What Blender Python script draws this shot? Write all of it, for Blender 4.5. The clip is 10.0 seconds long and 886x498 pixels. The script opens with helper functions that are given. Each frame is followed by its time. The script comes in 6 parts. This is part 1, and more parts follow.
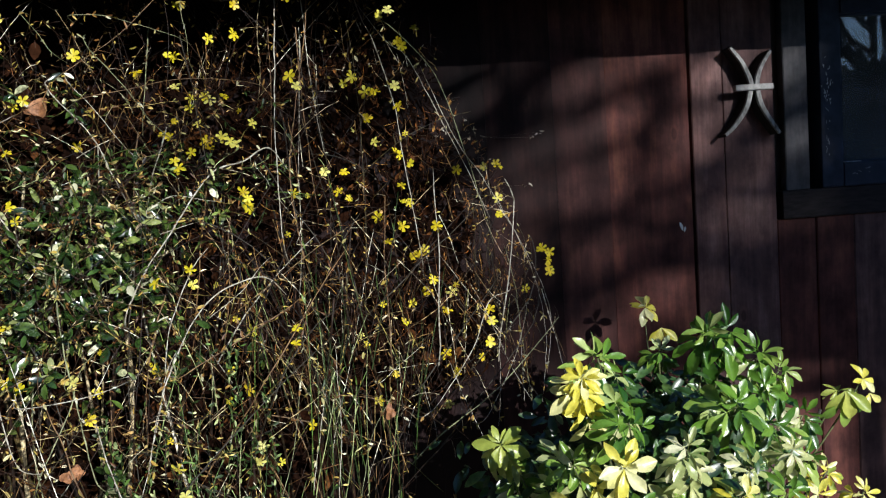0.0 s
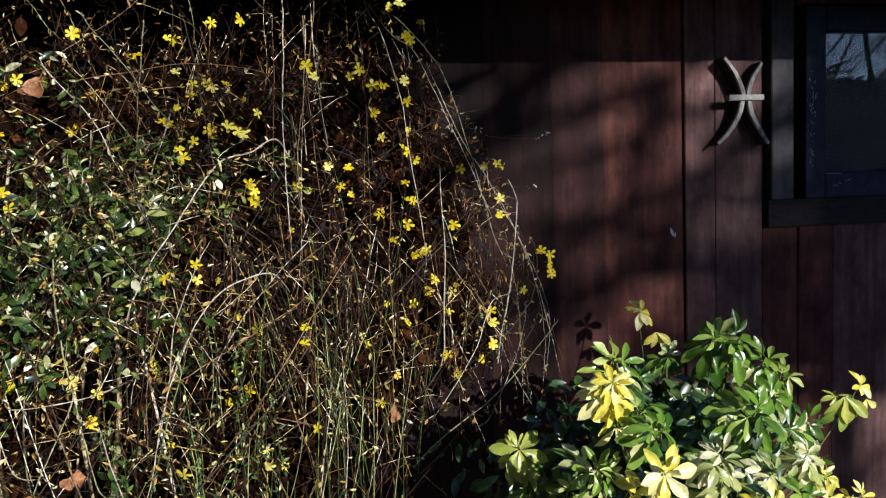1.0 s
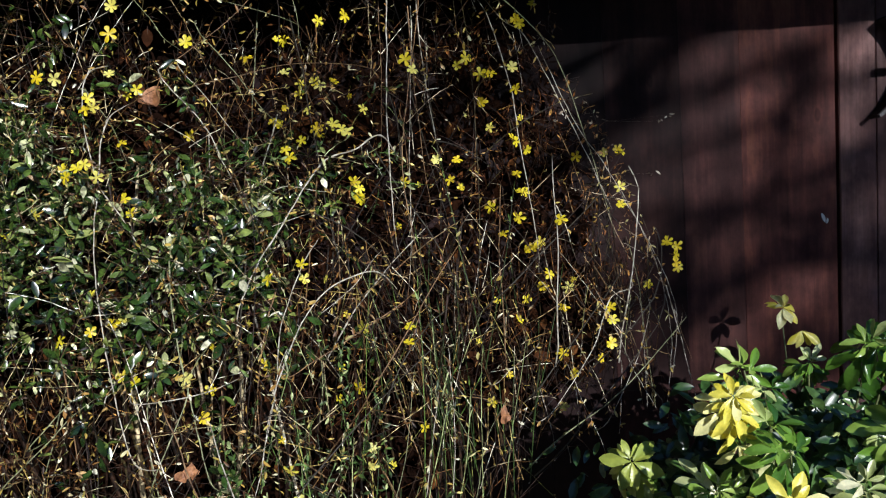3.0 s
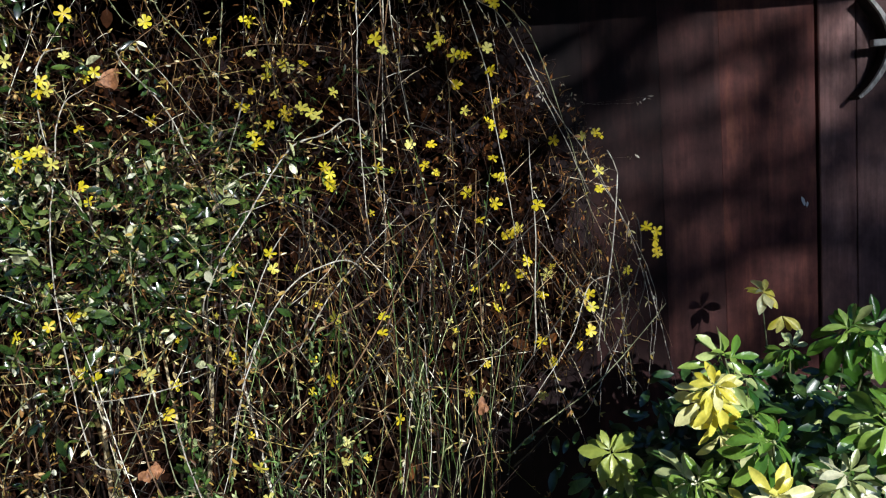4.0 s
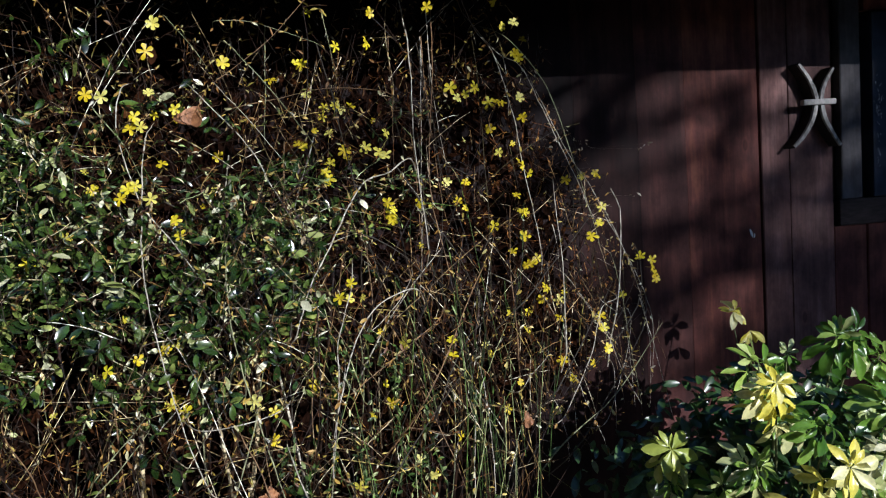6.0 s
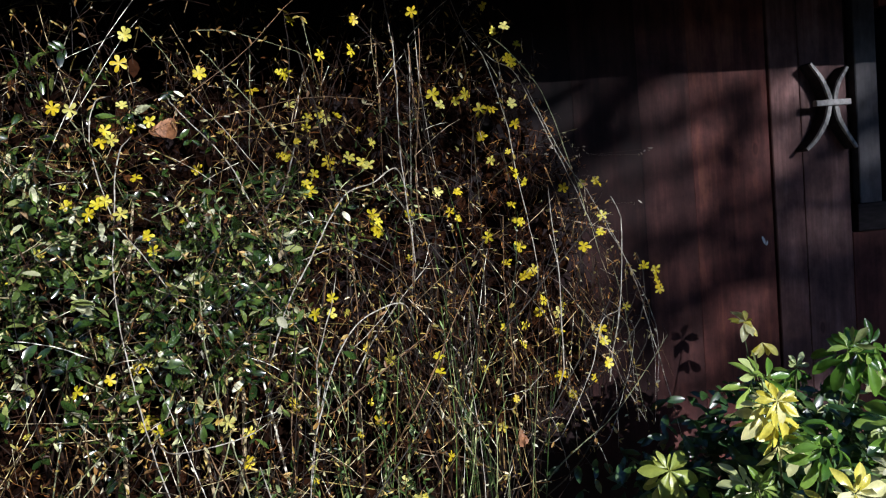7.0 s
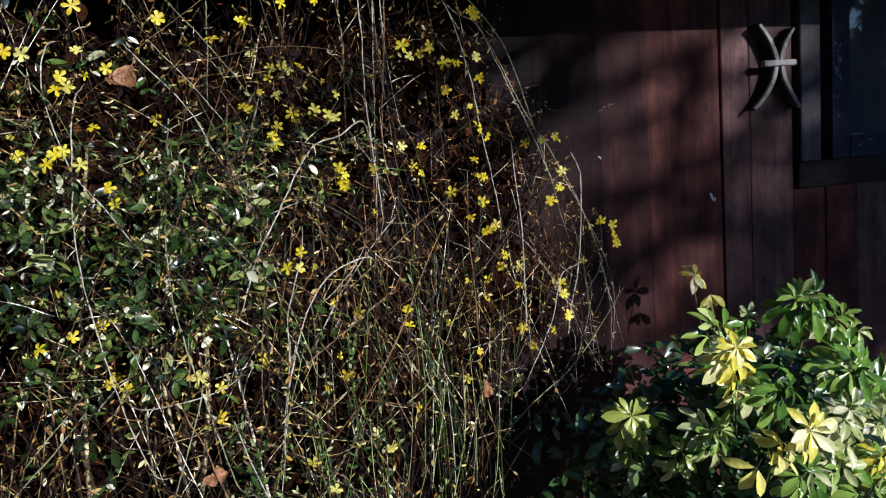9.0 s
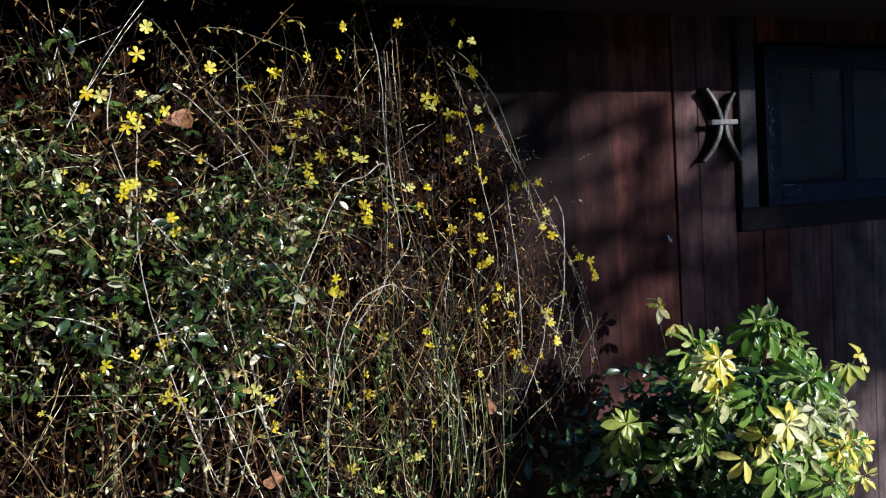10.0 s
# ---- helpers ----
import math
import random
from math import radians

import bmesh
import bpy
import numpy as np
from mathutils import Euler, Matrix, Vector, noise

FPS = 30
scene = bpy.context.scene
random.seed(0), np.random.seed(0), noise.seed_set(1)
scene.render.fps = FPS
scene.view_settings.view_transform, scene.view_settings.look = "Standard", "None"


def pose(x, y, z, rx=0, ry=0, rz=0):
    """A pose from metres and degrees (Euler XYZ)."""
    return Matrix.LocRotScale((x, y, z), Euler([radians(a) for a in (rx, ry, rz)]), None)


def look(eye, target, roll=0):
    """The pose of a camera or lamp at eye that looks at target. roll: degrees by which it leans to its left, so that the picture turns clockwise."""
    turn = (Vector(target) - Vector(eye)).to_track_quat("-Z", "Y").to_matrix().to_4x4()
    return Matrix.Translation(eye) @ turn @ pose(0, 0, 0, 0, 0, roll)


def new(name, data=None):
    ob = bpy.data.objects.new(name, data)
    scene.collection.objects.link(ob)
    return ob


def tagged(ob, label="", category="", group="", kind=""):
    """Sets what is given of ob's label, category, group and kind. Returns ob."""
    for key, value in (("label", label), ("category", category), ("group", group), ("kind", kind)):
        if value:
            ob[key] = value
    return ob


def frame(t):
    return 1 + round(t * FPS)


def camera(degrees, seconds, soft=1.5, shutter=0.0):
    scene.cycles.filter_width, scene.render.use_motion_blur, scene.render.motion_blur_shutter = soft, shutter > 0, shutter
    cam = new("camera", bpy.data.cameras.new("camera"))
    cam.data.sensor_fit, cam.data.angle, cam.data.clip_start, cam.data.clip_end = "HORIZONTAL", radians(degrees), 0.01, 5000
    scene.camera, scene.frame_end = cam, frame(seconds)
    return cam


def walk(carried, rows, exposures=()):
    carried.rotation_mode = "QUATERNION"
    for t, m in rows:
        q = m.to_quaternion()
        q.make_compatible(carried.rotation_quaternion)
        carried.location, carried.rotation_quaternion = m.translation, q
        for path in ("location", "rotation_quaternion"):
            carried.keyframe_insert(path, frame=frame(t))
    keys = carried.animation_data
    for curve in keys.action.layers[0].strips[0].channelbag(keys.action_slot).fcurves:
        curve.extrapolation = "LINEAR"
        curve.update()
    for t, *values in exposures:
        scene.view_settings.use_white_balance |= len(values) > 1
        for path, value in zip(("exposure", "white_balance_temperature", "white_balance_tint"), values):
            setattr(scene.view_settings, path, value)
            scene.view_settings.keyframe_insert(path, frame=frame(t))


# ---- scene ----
cam = camera(62.7, 10.0, soft=1.2)
METRES, EYE, TILT, LEAN, TURN = 1.45, 1.45, 0.0, 0.0, -5.4
ROWS = [
    (0.0, 0.0, 0.0, 0.0, -0.31, -4.46, 3.99),
    (0.5, -0.0703, 0.0164, 0.0135, -3.35, -3.97, 3.14),
    (1.0, -0.1054, 0.0255, 0.0052, -4.93, -4.78, 2.19),
    (1.5, -0.128, 0.0309, 0.0101, -4.2, -4.13, 1.82),
    (2.0, -0.12, 0.0403, 0.001, 0.15, -7.11, 1.91),
    (2.5, -0.0753, 0.0613, 0.0148, 5.03, -6.38, 3.5),
    (4.0, -0.0412, 0.1013, 0.016, 5.01, -6.79, 4.34),
    (4.5, -0.1007, 0.0942, 0.0172, 0.74, -7.12, 3.91),
    (5.0, -0.2359, 0.0453, 0.0285, -7.12, -5.45, 4.45),
    (5.5, -0.3262, 0.0065, 0.0327, -6.97, -4.68, 4.66),
    (7.0, -0.2721, 0.0439, 0.034, -4.57, -3.88, 4.76),
    (7.5, -0.2332, 0.0495, 0.0232, -1.73, -4.53, 6.22),
    (8.0, -0.2316, 0.0662, 0.0279, -0.36, -5.3, 7.57),
    (8.5, -0.2479, 0.0767, 0.0169, -0.91, -6.28, 7.08),
    (9.0, -0.3168, 0.0467, 0.0294, -9.56, -7.43, 4.38),
    (9.5, -0.412, -0.0096, 0.0283, -16.77, -5.21, 4.3),
    (10.0, -0.477, -0.0447, 0.0196, -15.52, -3.79, 3.65),
]
ENDS = [
    (2.7, (-0.079, 0.099, 1.479), (-0.133, 2.089, 1.286), -4.0),
    (3.8, (-0.044, 0.15, 1.472), (-0.072, 2.137, 1.245), -4.1),
    (5.7, (-0.492, 0.054, 1.505), (-0.069, 2.001, 1.332), -4.2),
    (6.8, (-0.407, 0.1, 1.506), (-0.064, 2.066, 1.368), -4.1),
]
EXPOSURES = [(0.0, 0.32, 6400, 6), (0.5, 0.32, 6550, 8), (1.0, 0.4, 6750, 12), (2.0, 0.44, 6750, 12), (2.7, 0.26, 6350, 10), (4.0, 0.22, 6250, 7), (5.0, 0.2, 6150, 9), (5.5, 0.18, 6150, 10), (8.5, 0.2, 6150, 13), (10.0, 0.22, 6150, 12)]
PATH = [(t, pose(0, 0, EYE, TILT, LEAN, TURN) @ pose(METRES * x, METRES * y, METRES * z, 90 + pitch, roll, yaw)) for t, x, y, z, yaw, pitch, roll in ROWS]
PATH += [(t, look(eye, target, roll)) for t, eye, target, roll in ENDS]
walk(cam, sorted(PATH, key=lambda row: row[0]), EXPOSURES)

# ---- world, sun ----
SUN_AZ, SUN_EL = radians(25.0), radians(18.5)
TO_SUN = Vector((math.sin(SUN_AZ) * math.cos(SUN_EL), -math.cos(SUN_AZ) * math.cos(SUN_EL), math.sin(SUN_EL)))
world = bpy.data.worlds.new("sky")
scene.world = world
world.use_nodes = True
wn = world.node_tree
sky = wn.nodes.new("ShaderNodeTexSky")
sky.sky_type = 'NISHITA'
sky.sun_disc = False
sky.air_density, sky.dust_density, sky.ozone_density = 0.8, 0.1, 4.5
sky.sun_elevation = SUN_EL
sky.sun_rotation = math.pi - SUN_AZ
wn.links.new(sky.outputs[0], wn.nodes["Background"].inputs[0])
wn.nodes["Background"].inputs[1].default_value = 0.15
sun = new("sun", bpy.data.lights.new("sun", 'SUN'))
sun.data.energy = 4.7
sun.data.angle = radians(0.53)
sun.data.color = (1.0, 0.985, 0.99)
sun.matrix_world = look(TO_SUN * 20, (0, 0, 0))


# ---- materials ----
def material(name):
    m = bpy.data.materials.new(name)
    m.use_nodes = True
    return m, m.node_tree, m.node_tree.nodes["Principled BSDF"]


def node(tree, kind, **values):
    n = tree.nodes.new(kind)
    for key, value in values.items():
        n.inputs[key.replace("_", " ")].default_value = value
    return n


def ramp(tree, source, stops):
    r = tree.nodes.new("ShaderNodeValToRGB")
    while len(r.color_ramp.elements) < len(stops):
        r.color_ramp.elements.new(0.5)
    for e, (p, c) in zip(r.color_ramp.elements, stops):
        e.position, e.color = p, (*c, 1)
    tree.links.new(source, r.inputs[0])
    return r.outputs[0]


def mixed(tree, factor, a, b, kind='MIX'):
    m = tree.nodes.new("ShaderNodeMix")
    m.data_type, m.blend_type = 'RGBA', kind
    for socket, value in ((m.inputs[0], factor), (m.inputs[6], a), (m.inputs[7], b)):
        if isinstance(value, (int, float)):
            socket.default_value = value
        elif isinstance(value, tuple):
            socket.default_value = (*value, 1)
        else:
            tree.links.new(value, socket)
    return m.outputs[2]


def place(tree, scale):
    co, mp = tree.nodes.new("ShaderNodeTexCoord"), tree.nodes.new("ShaderNodeMapping")
    mp.inputs["Scale"].default_value = scale
    tree.links.new(co.outputs["Object"], mp.inputs[0])
    return mp.outputs[0]


def bumped(tree, bsdf, height, strength, distance):
    b = node(tree, "ShaderNodeBump", Strength=strength, Distance=distance)
    tree.links.new(height, b.inputs["Height"])
    tree.links.new(b.outputs[0], bsdf.inputs["Normal"])


def noise_of(tree, where, scale, detail=4.0, rough=0.6):
    n = node(tree, "ShaderNodeTexNoise", Scale=scale, Detail=detail, Roughness=rough)
    if where is not None:
        tree.links.new(where, n.inputs["Vector"])
    return n.outputs["Fac"]


def plank_material(name, dark, mid, light):
    m, t, b = material(name)
    broad = noise_of(t, place(t, (12, 12, 2.8)), 1.0, 7.0, 0.62)
    fine = noise_of(t, place(t, (130, 130, 3.0)), 1.0, 3.0, 0.5)
    streak = noise_of(t, place(t, (46, 46, 1.1)), 1.0, 4.0, 0.6)
    grain = mixed(t, 0.3, mixed(t, 0.08, broad, fine), streak)
    blotch = noise_of(t, place(t, (9, 9, 7)), 1.0, 7.0, 0.66)
    base = ramp(t, grain, [(0.3, dark), (0.5, mid), (0.72, light)])
    info = t.nodes.new("ShaderNodeObjectInfo")
    tint = ramp(t, info.outputs["Random"], [(0.0, (0.62, 0.56, 0.56)), (0.5, (0.95, 0.9, 0.88)), (1.0, (1.15, 0.98, 0.92))])
    base = mixed(t, 1.0, base, tint, 'MULTIPLY')
    worn = ramp(t, blotch, [(0.32, (0.4, 0.38, 0.42)), (0.5, (0.85, 0.85, 0.88)), (0.72, (1.5, 1.42, 1.4))])
    base = mixed(t, 1.0, base, worn, 'MULTIPLY')
    knots = t.nodes.new("ShaderNodeTexVoronoi")
    knots.inputs["Scale"].default_value = 1.0
    knots.voronoi_dimensions = '2D'
    cut, flat = t.nodes.new("ShaderNodeSeparateXYZ"), t.nodes.new("ShaderNodeCombineXYZ")
    t.links.new(place(t, (3.4, 1.0, 1.5)), cut.inputs[0])
    t.links.new(cut.outputs["X"], flat.inputs["X"])
    t.links.new(cut.outputs["Z"], flat.inputs["Y"])
    t.links.new(flat.outputs[0], knots.inputs["Vector"])
    ring = ramp(t, knots.outputs["Distance"], [(0.0, (0.7, 0.55, 0.5)), (0.02, (0.35, 0.3, 0.3)), (0.032, (1.2, 1.1, 1.0)), (0.05, (0.85, 0.83, 0.83)), (0.08, (1.0, 1.0, 1.0))])
    base = mixed(t, 0.6, base, ring, 'MULTIPLY')
    t.links.new(base, b.inputs["Base Color"])
    b.inputs["Roughness"].default_value = 0.62
    b.inputs["Specular IOR Level"].default_value = 0.15
    bumped(t, b, grain, 0.4, 0.004)
    return m


def plain_material(name, low, high, scale, rough, bump=0.0, metal=0.0, stretch=(1, 1, 1), gloss=0.5):
    m, t, b = material(name)
    n = noise_of(t, place(t, stretch), scale, 6.0, 0.6)
    t.links.new(ramp(t, n, [(0.3, low), (0.7, high)]), b.inputs["Base Color"])
    b.inputs["Roughness"].default_value = rough
    b.inputs["Metallic"].default_value = metal
    b.inputs["Specular IOR Level"].default_value = gloss
    if bump:
        bumped(t, b, n, bump, 0.003)
    return m


def island_material(name, stops, rough, through_light=0.0, grain=0.0, gloss=0.5, patch=(90.0, 0.7, 1.25), edge=0.15):
    """Colour that differs from piece to piece of one mesh."""
    m, t, b = material(name)
    geo = t.nodes.new("ShaderNodeNewGeometry")
    c = ramp(t, geo.outputs["Random Per Island"], stops)
    scale, low, high = patch
    n = noise_of(t, place(t, (1, 1, 1)), scale, 3.0, 0.6)
    c = mixed(t, 1.0, c, ramp(t, n, [(0.5 - edge, (low, low, low)), (0.5 + edge, (high, high, high))]), 'MULTIPLY')
    t.links.new(c, b.inputs["Base Color"])
    b.inputs["Roughness"].default_value = rough
    b.inputs["Specular IOR Level"].default_value = gloss
    if grain:
        bumped(t, b, n, grain, 0.001)
    if through_light:
        add_translucent(t, b, c, through_light)
    return m


def add_translucent(t, b, colour, amount):
    tr, mx = t.nodes.new("ShaderNodeBsdfTranslucent"), t.nodes.new("ShaderNodeMixShader")
    mx.inputs[0].default_value = amount
    t.links.new(colour, tr.inputs["Color"])
    t.links.new(b.outputs[0], mx.inputs[1])
    t.links.new(tr.outputs[0], mx.inputs[2])
    t.links.new(mx.outputs[0], t.nodes["Material Output"].inputs["Surface"])


def leaf_material(name, stops, rough, through_light):
    """Colour that differs from leaf to leaf, each an object, with paler veins of the noise."""
    m, t, b = material(name)
    info = t.nodes.new("ShaderNodeObjectInfo")
    c = ramp(t, info.outputs["Random"], stops)
    n = noise_of(t, place(t, (1, 1, 1)), 60.0, 4.0, 0.6)
    c = mixed(t, 1.0, c, ramp(t, n, [(0.3, (0.72, 0.75, 0.7)), (0.7, (1.2, 1.18, 1.2))]), 'MULTIPLY')
    t.links.new(c, b.inputs["Base Color"])
    b.inputs["Roughness"].default_value = rough
    b.inputs["Specular IOR Level"].default_value = 0.75
    bumped(t, b, n, 0.5, 0.003)
    add_translucent(t, b, c, through_light)
    return m


WOOD = plank_material("stained_boards", (0.03, 0.0115, 0.012), (0.145, 0.051, 0.042), (0.39, 0.152, 0.094))
# darker board tone towards the jasmine, with its shade put into the colour
WOOD_HALF_SHADE = plank_material("half_shade_boards", (0.012, 0.006, 0.0065), (0.043, 0.0175, 0.016), (0.11, 0.049, 0.04))
WOOD_DEEP_SHADE = plank_material("deep_shade_boards", (0.006, 0.003, 0.003), (0.016, 0.007, 0.007), (0.04, 0.018, 0.017))
WOOD_POST = plank_material("grey_painted_post", (0.03, 0.031, 0.036), (0.085, 0.088, 0.096), (0.17, 0.172, 0.18))
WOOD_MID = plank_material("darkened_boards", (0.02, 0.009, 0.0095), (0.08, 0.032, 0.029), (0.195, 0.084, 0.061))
WOOD_GREY = plank_material("weathered_boards", (0.04, 0.024, 0.024), (0.124, 0.07, 0.067), (0.29, 0.19, 0.172))
WOOD_SUN_PATCH = plank_material("sun_patch_boards", (0.06, 0.046, 0.043), (0.17, 0.135, 0.128), (0.36, 0.295, 0.28))
WOOD_DARK = plain_material("dark_timber", (0.02, 0.013, 0.012), (0.05, 0.032, 0.028), 14, 0.7, 0.3, stretch=(4, 4, 0.6))
FRAME = plain_material("blue_black_paint", (0.01, 0.014, 0.028), (0.024, 0.032, 0.06), 30, 0.5, 0.15, gloss=0.25)
SILL = plain_material("dark_sill_timber", (0.014, 0.011, 0.012), (0.04, 0.032, 0.033), 20, 0.75, 0.4, stretch=(1, 4, 5), gloss=0.15)
FLECK = plain_material("sun_fleck_and_worn_putty", (0.12, 0.12, 0.13), (0.5, 0.5, 0.52), 160, 0.7)
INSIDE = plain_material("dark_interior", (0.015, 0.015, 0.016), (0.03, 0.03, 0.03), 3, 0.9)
ORNAMENT = plain_material("grey_weathered_metal", (0.07, 0.07, 0.068), (0.4, 0.39, 0.375), 90, 0.6, 0.5, stretch=(1, 1, 0.4))
IRON_SHADED = plain_material("iron_with_side_shade", (0.012, 0.011, 0.011), (0.035, 0.031, 0.03), 60, 0.7, 0.4, gloss=0.2)
BAR = plain_material("pale_grey_bar", (0.16, 0.155, 0.15), (0.34, 0.33, 0.32), 70, 0.5, 0.4)
CHIP = plain_material("bare_splinter", (0.7, 0.66, 0.62), (0.85, 0.82, 0.78), 80, 0.7)
ROOFING = plain_material("roof_felt", (0.02, 0.02, 0.021), (0.05, 0.05, 0.05), 60, 0.9, 0.3)
PALE_GROUND = plain_material("pale_bounce_ground", (0.15, 0.135, 0.11), (0.42, 0.38, 0.32), 60, 0.95, 0.8)
BARK = plain_material("bark", (0.03, 0.025, 0.02), (0.1, 0.085, 0.07), 16, 0.9, 0.6, stretch=(1, 1, 0.3))
# strong dark-to-bright patches stand in for dappled sun on stems and twigs
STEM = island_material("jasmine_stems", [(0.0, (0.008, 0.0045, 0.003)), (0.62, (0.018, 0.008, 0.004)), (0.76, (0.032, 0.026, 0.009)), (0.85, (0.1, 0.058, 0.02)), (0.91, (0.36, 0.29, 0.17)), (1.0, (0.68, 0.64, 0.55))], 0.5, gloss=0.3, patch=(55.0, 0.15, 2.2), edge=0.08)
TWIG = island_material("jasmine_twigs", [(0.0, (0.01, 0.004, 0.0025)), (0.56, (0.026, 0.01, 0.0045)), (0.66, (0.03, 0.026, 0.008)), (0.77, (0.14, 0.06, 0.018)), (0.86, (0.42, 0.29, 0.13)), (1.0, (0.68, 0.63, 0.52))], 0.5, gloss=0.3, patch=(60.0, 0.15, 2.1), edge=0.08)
# canes are mottled likewise, the dapple put into their colour
CANE = plain_material("pale_cane", (0.1, 0.072, 0.036), (0.76, 0.71, 0.6), 90, 0.5, 0.3)
CANE_GREEN = plain_material("green_cane", (0.04, 0.048, 0.018), (0.4, 0.41, 0.22), 90, 0.5, 0.3)
CANE_BROWN = plain_material("brown_cane", (0.04, 0.017, 0.008), (0.34, 0.2, 0.09), 90, 0.55, 0.3)
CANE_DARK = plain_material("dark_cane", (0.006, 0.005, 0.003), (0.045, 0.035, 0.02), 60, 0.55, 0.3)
BUD = island_material("jasmine_buds", [(0.0, (0.11, 0.04, 0.012)), (0.3, (0.36, 0.18, 0.045)), (0.55, (0.6, 0.42, 0.09)), (0.75, (0.33, 0.27, 0.05)), (0.9, (0.66, 0.6, 0.3)), (1.0, (0.8, 0.77, 0.62))], 0.5, 0.2)
# palest leaves stand in for white sheen; patches add light and dark
SMALL_LEAF = island_material("small_evergreen_leaves", [(0.0, (0.008, 0.018, 0.004)), (0.5, (0.026, 0.056, 0.01)), (0.74, (0.085, 0.13, 0.024)), (0.88, (0.26, 0.3, 0.08)), (0.95, (0.56, 0.57, 0.32)), (1.0, (0.74, 0.72, 0.54))], 0.22, 0.12, grain=0.25, gloss=1.0, patch=(55.0, 0.3, 1.9))
YELLOW = leaf_material("yellow_petals", [(0.0, (0.76, 0.56, 0.01)), (0.7, (0.82, 0.7, 0.025)), (1.0, (0.86, 0.8, 0.24))], 0.5, 0.25)
TUBE = plain_material("flower_tube", (0.4, 0.2, 0.05), (0.6, 0.45, 0.08), 80, 0.6)
LEAF_GREEN = leaf_material("green_leaf", [(0.0, (0.03, 0.1, 0.012)), (0.45, (0.14, 0.28, 0.034)), (0.8, (0.37, 0.5, 0.1)), (1.0, (0.62, 0.66, 0.33))], 0.29, 0.24)
LEAF_YELLOW = leaf_material("yellow_leaf", [(0.0, (0.72, 0.62, 0.06)), (0.5, (0.84, 0.76, 0.13)), (1.0, (0.9, 0.87, 0.5))], 0.34, 0.25)
LEAF_LIME = leaf_material("lime_leaf", [(0.0, (0.26, 0.36, 0.06)), (1.0, (0.52, 0.54, 0.11))], 0.36, 0.25)
LEAF_PALE = leaf_material("pale_green_leaf", [(0.0, (0.3, 0.38, 0.12)), (0.5, (0.55, 0.56, 0.25)), (1.0, (0.78, 0.75, 0.48))], 0.3, 0.22)
SHOOT = plain_material("green_shoot", (0.06, 0.08, 0.025), (0.16, 0.17, 0.07), 60, 0.6)
DEAD = plain_material("dead_leaf", (0.1, 0.034, 0.014), (0.5, 0.23, 0.1), 110, 0.6, 0.8)
HEDGE = island_material("hedge_leaves", [(0.0, (0.015, 0.028, 0.01)), (0.7, (0.035, 0.06, 0.02)), (1.0, (0.06, 0.08, 0.03))], 0.55, 0.1)
GLASS, gt, gb = material("window_glass")
gb.inputs["Transmission Weight"].default_value = 1.0
gb.inputs["Roughness"].default_value = 0.01
gb.inputs["IOR"].default_value = 1.5
bumped(gt, gb, noise_of(gt, place(gt, (1, 1, 1)), 7.0, 1.0), 0.08, 0.004)
# a pale diffuse film mixed in, standing in for bluish haze on the panes
haze = gt.nodes.new("ShaderNodeBsdfDiffuse")
haze.inputs["Color"].default_value = (0.5, 0.53, 0.6, 1)
film = gt.nodes.new("ShaderNodeMixShader")
gt.links.new(ramp(gt, noise_of(gt, place(gt, (1, 1, 1)), 9.0, 5.0, 0.65), [(0.3, (0.04, 0.04, 0.04)), (0.75, (0.16, 0.16, 0.16))]), film.inputs[0])
gt.links.new(gb.outputs[0], film.inputs[1])
gt.links.new(haze.outputs[0], film.inputs[2])
gt.links.new(film.outputs[0], [n for n in gt.nodes if n.type == 'OUTPUT_MATERIAL'][0].inputs[0])


# ---- mesh helpers ----
def part(name, bm, mat, parent=None, label=""):
    me = bpy.data.meshes.new(name)
    bm.to_mesh(me)
    bm.free()
    return attach(name, me, mat, parent, label)


def attach(name, me, mat, parent=None, label=""):
    if mat is not None and not me.materials:
        me.materials.append(mat)
    ob = new(name, me)
    ob.parent = parent
    return tagged(ob, label)


def thing(name, at, label, category, group="", kind=""):
    ob = new(name)
    ob.location = at
    ob.empty_display_size = 0.05
    return tagged(ob, label, category, group, kind)


def add_box(bm, x0, x1, y0, y1, z0, z1, bevel=0.0):
    made = bmesh.ops.create_cube(bm, size=1.0, matrix=Matrix.Translation(((x0 + x1) / 2, (y0 + y1) / 2, (z0 + z1) / 2)) @ Matrix.Diagonal((x1 - x0, y1 - y0, z1 - z0, 1)))
    if bevel:
        edges = list({e for v in made["verts"] for e in v.link_edges})
        bmesh.ops.bevel(bm, geom=edges, offset=bevel, segments=2, profile=0.6, affect='EDGES')
    return bm


def box(name, lim, mat, parent=None, bevel=0.0, label=""):
    base = parent.location if parent is not None else Vector()
    if parent is not None and parent.parent is not None:
        base = base + parent.parent.location
    x0, x1, y0, y1, z0, z1 = lim
    return part(name, add_box(bmesh.new(), x0 - base.x, x1 - base.x, y0 - base.y, y1 - base.y, z0 - base.z, z1 - base.z, bevel), mat, parent, label)


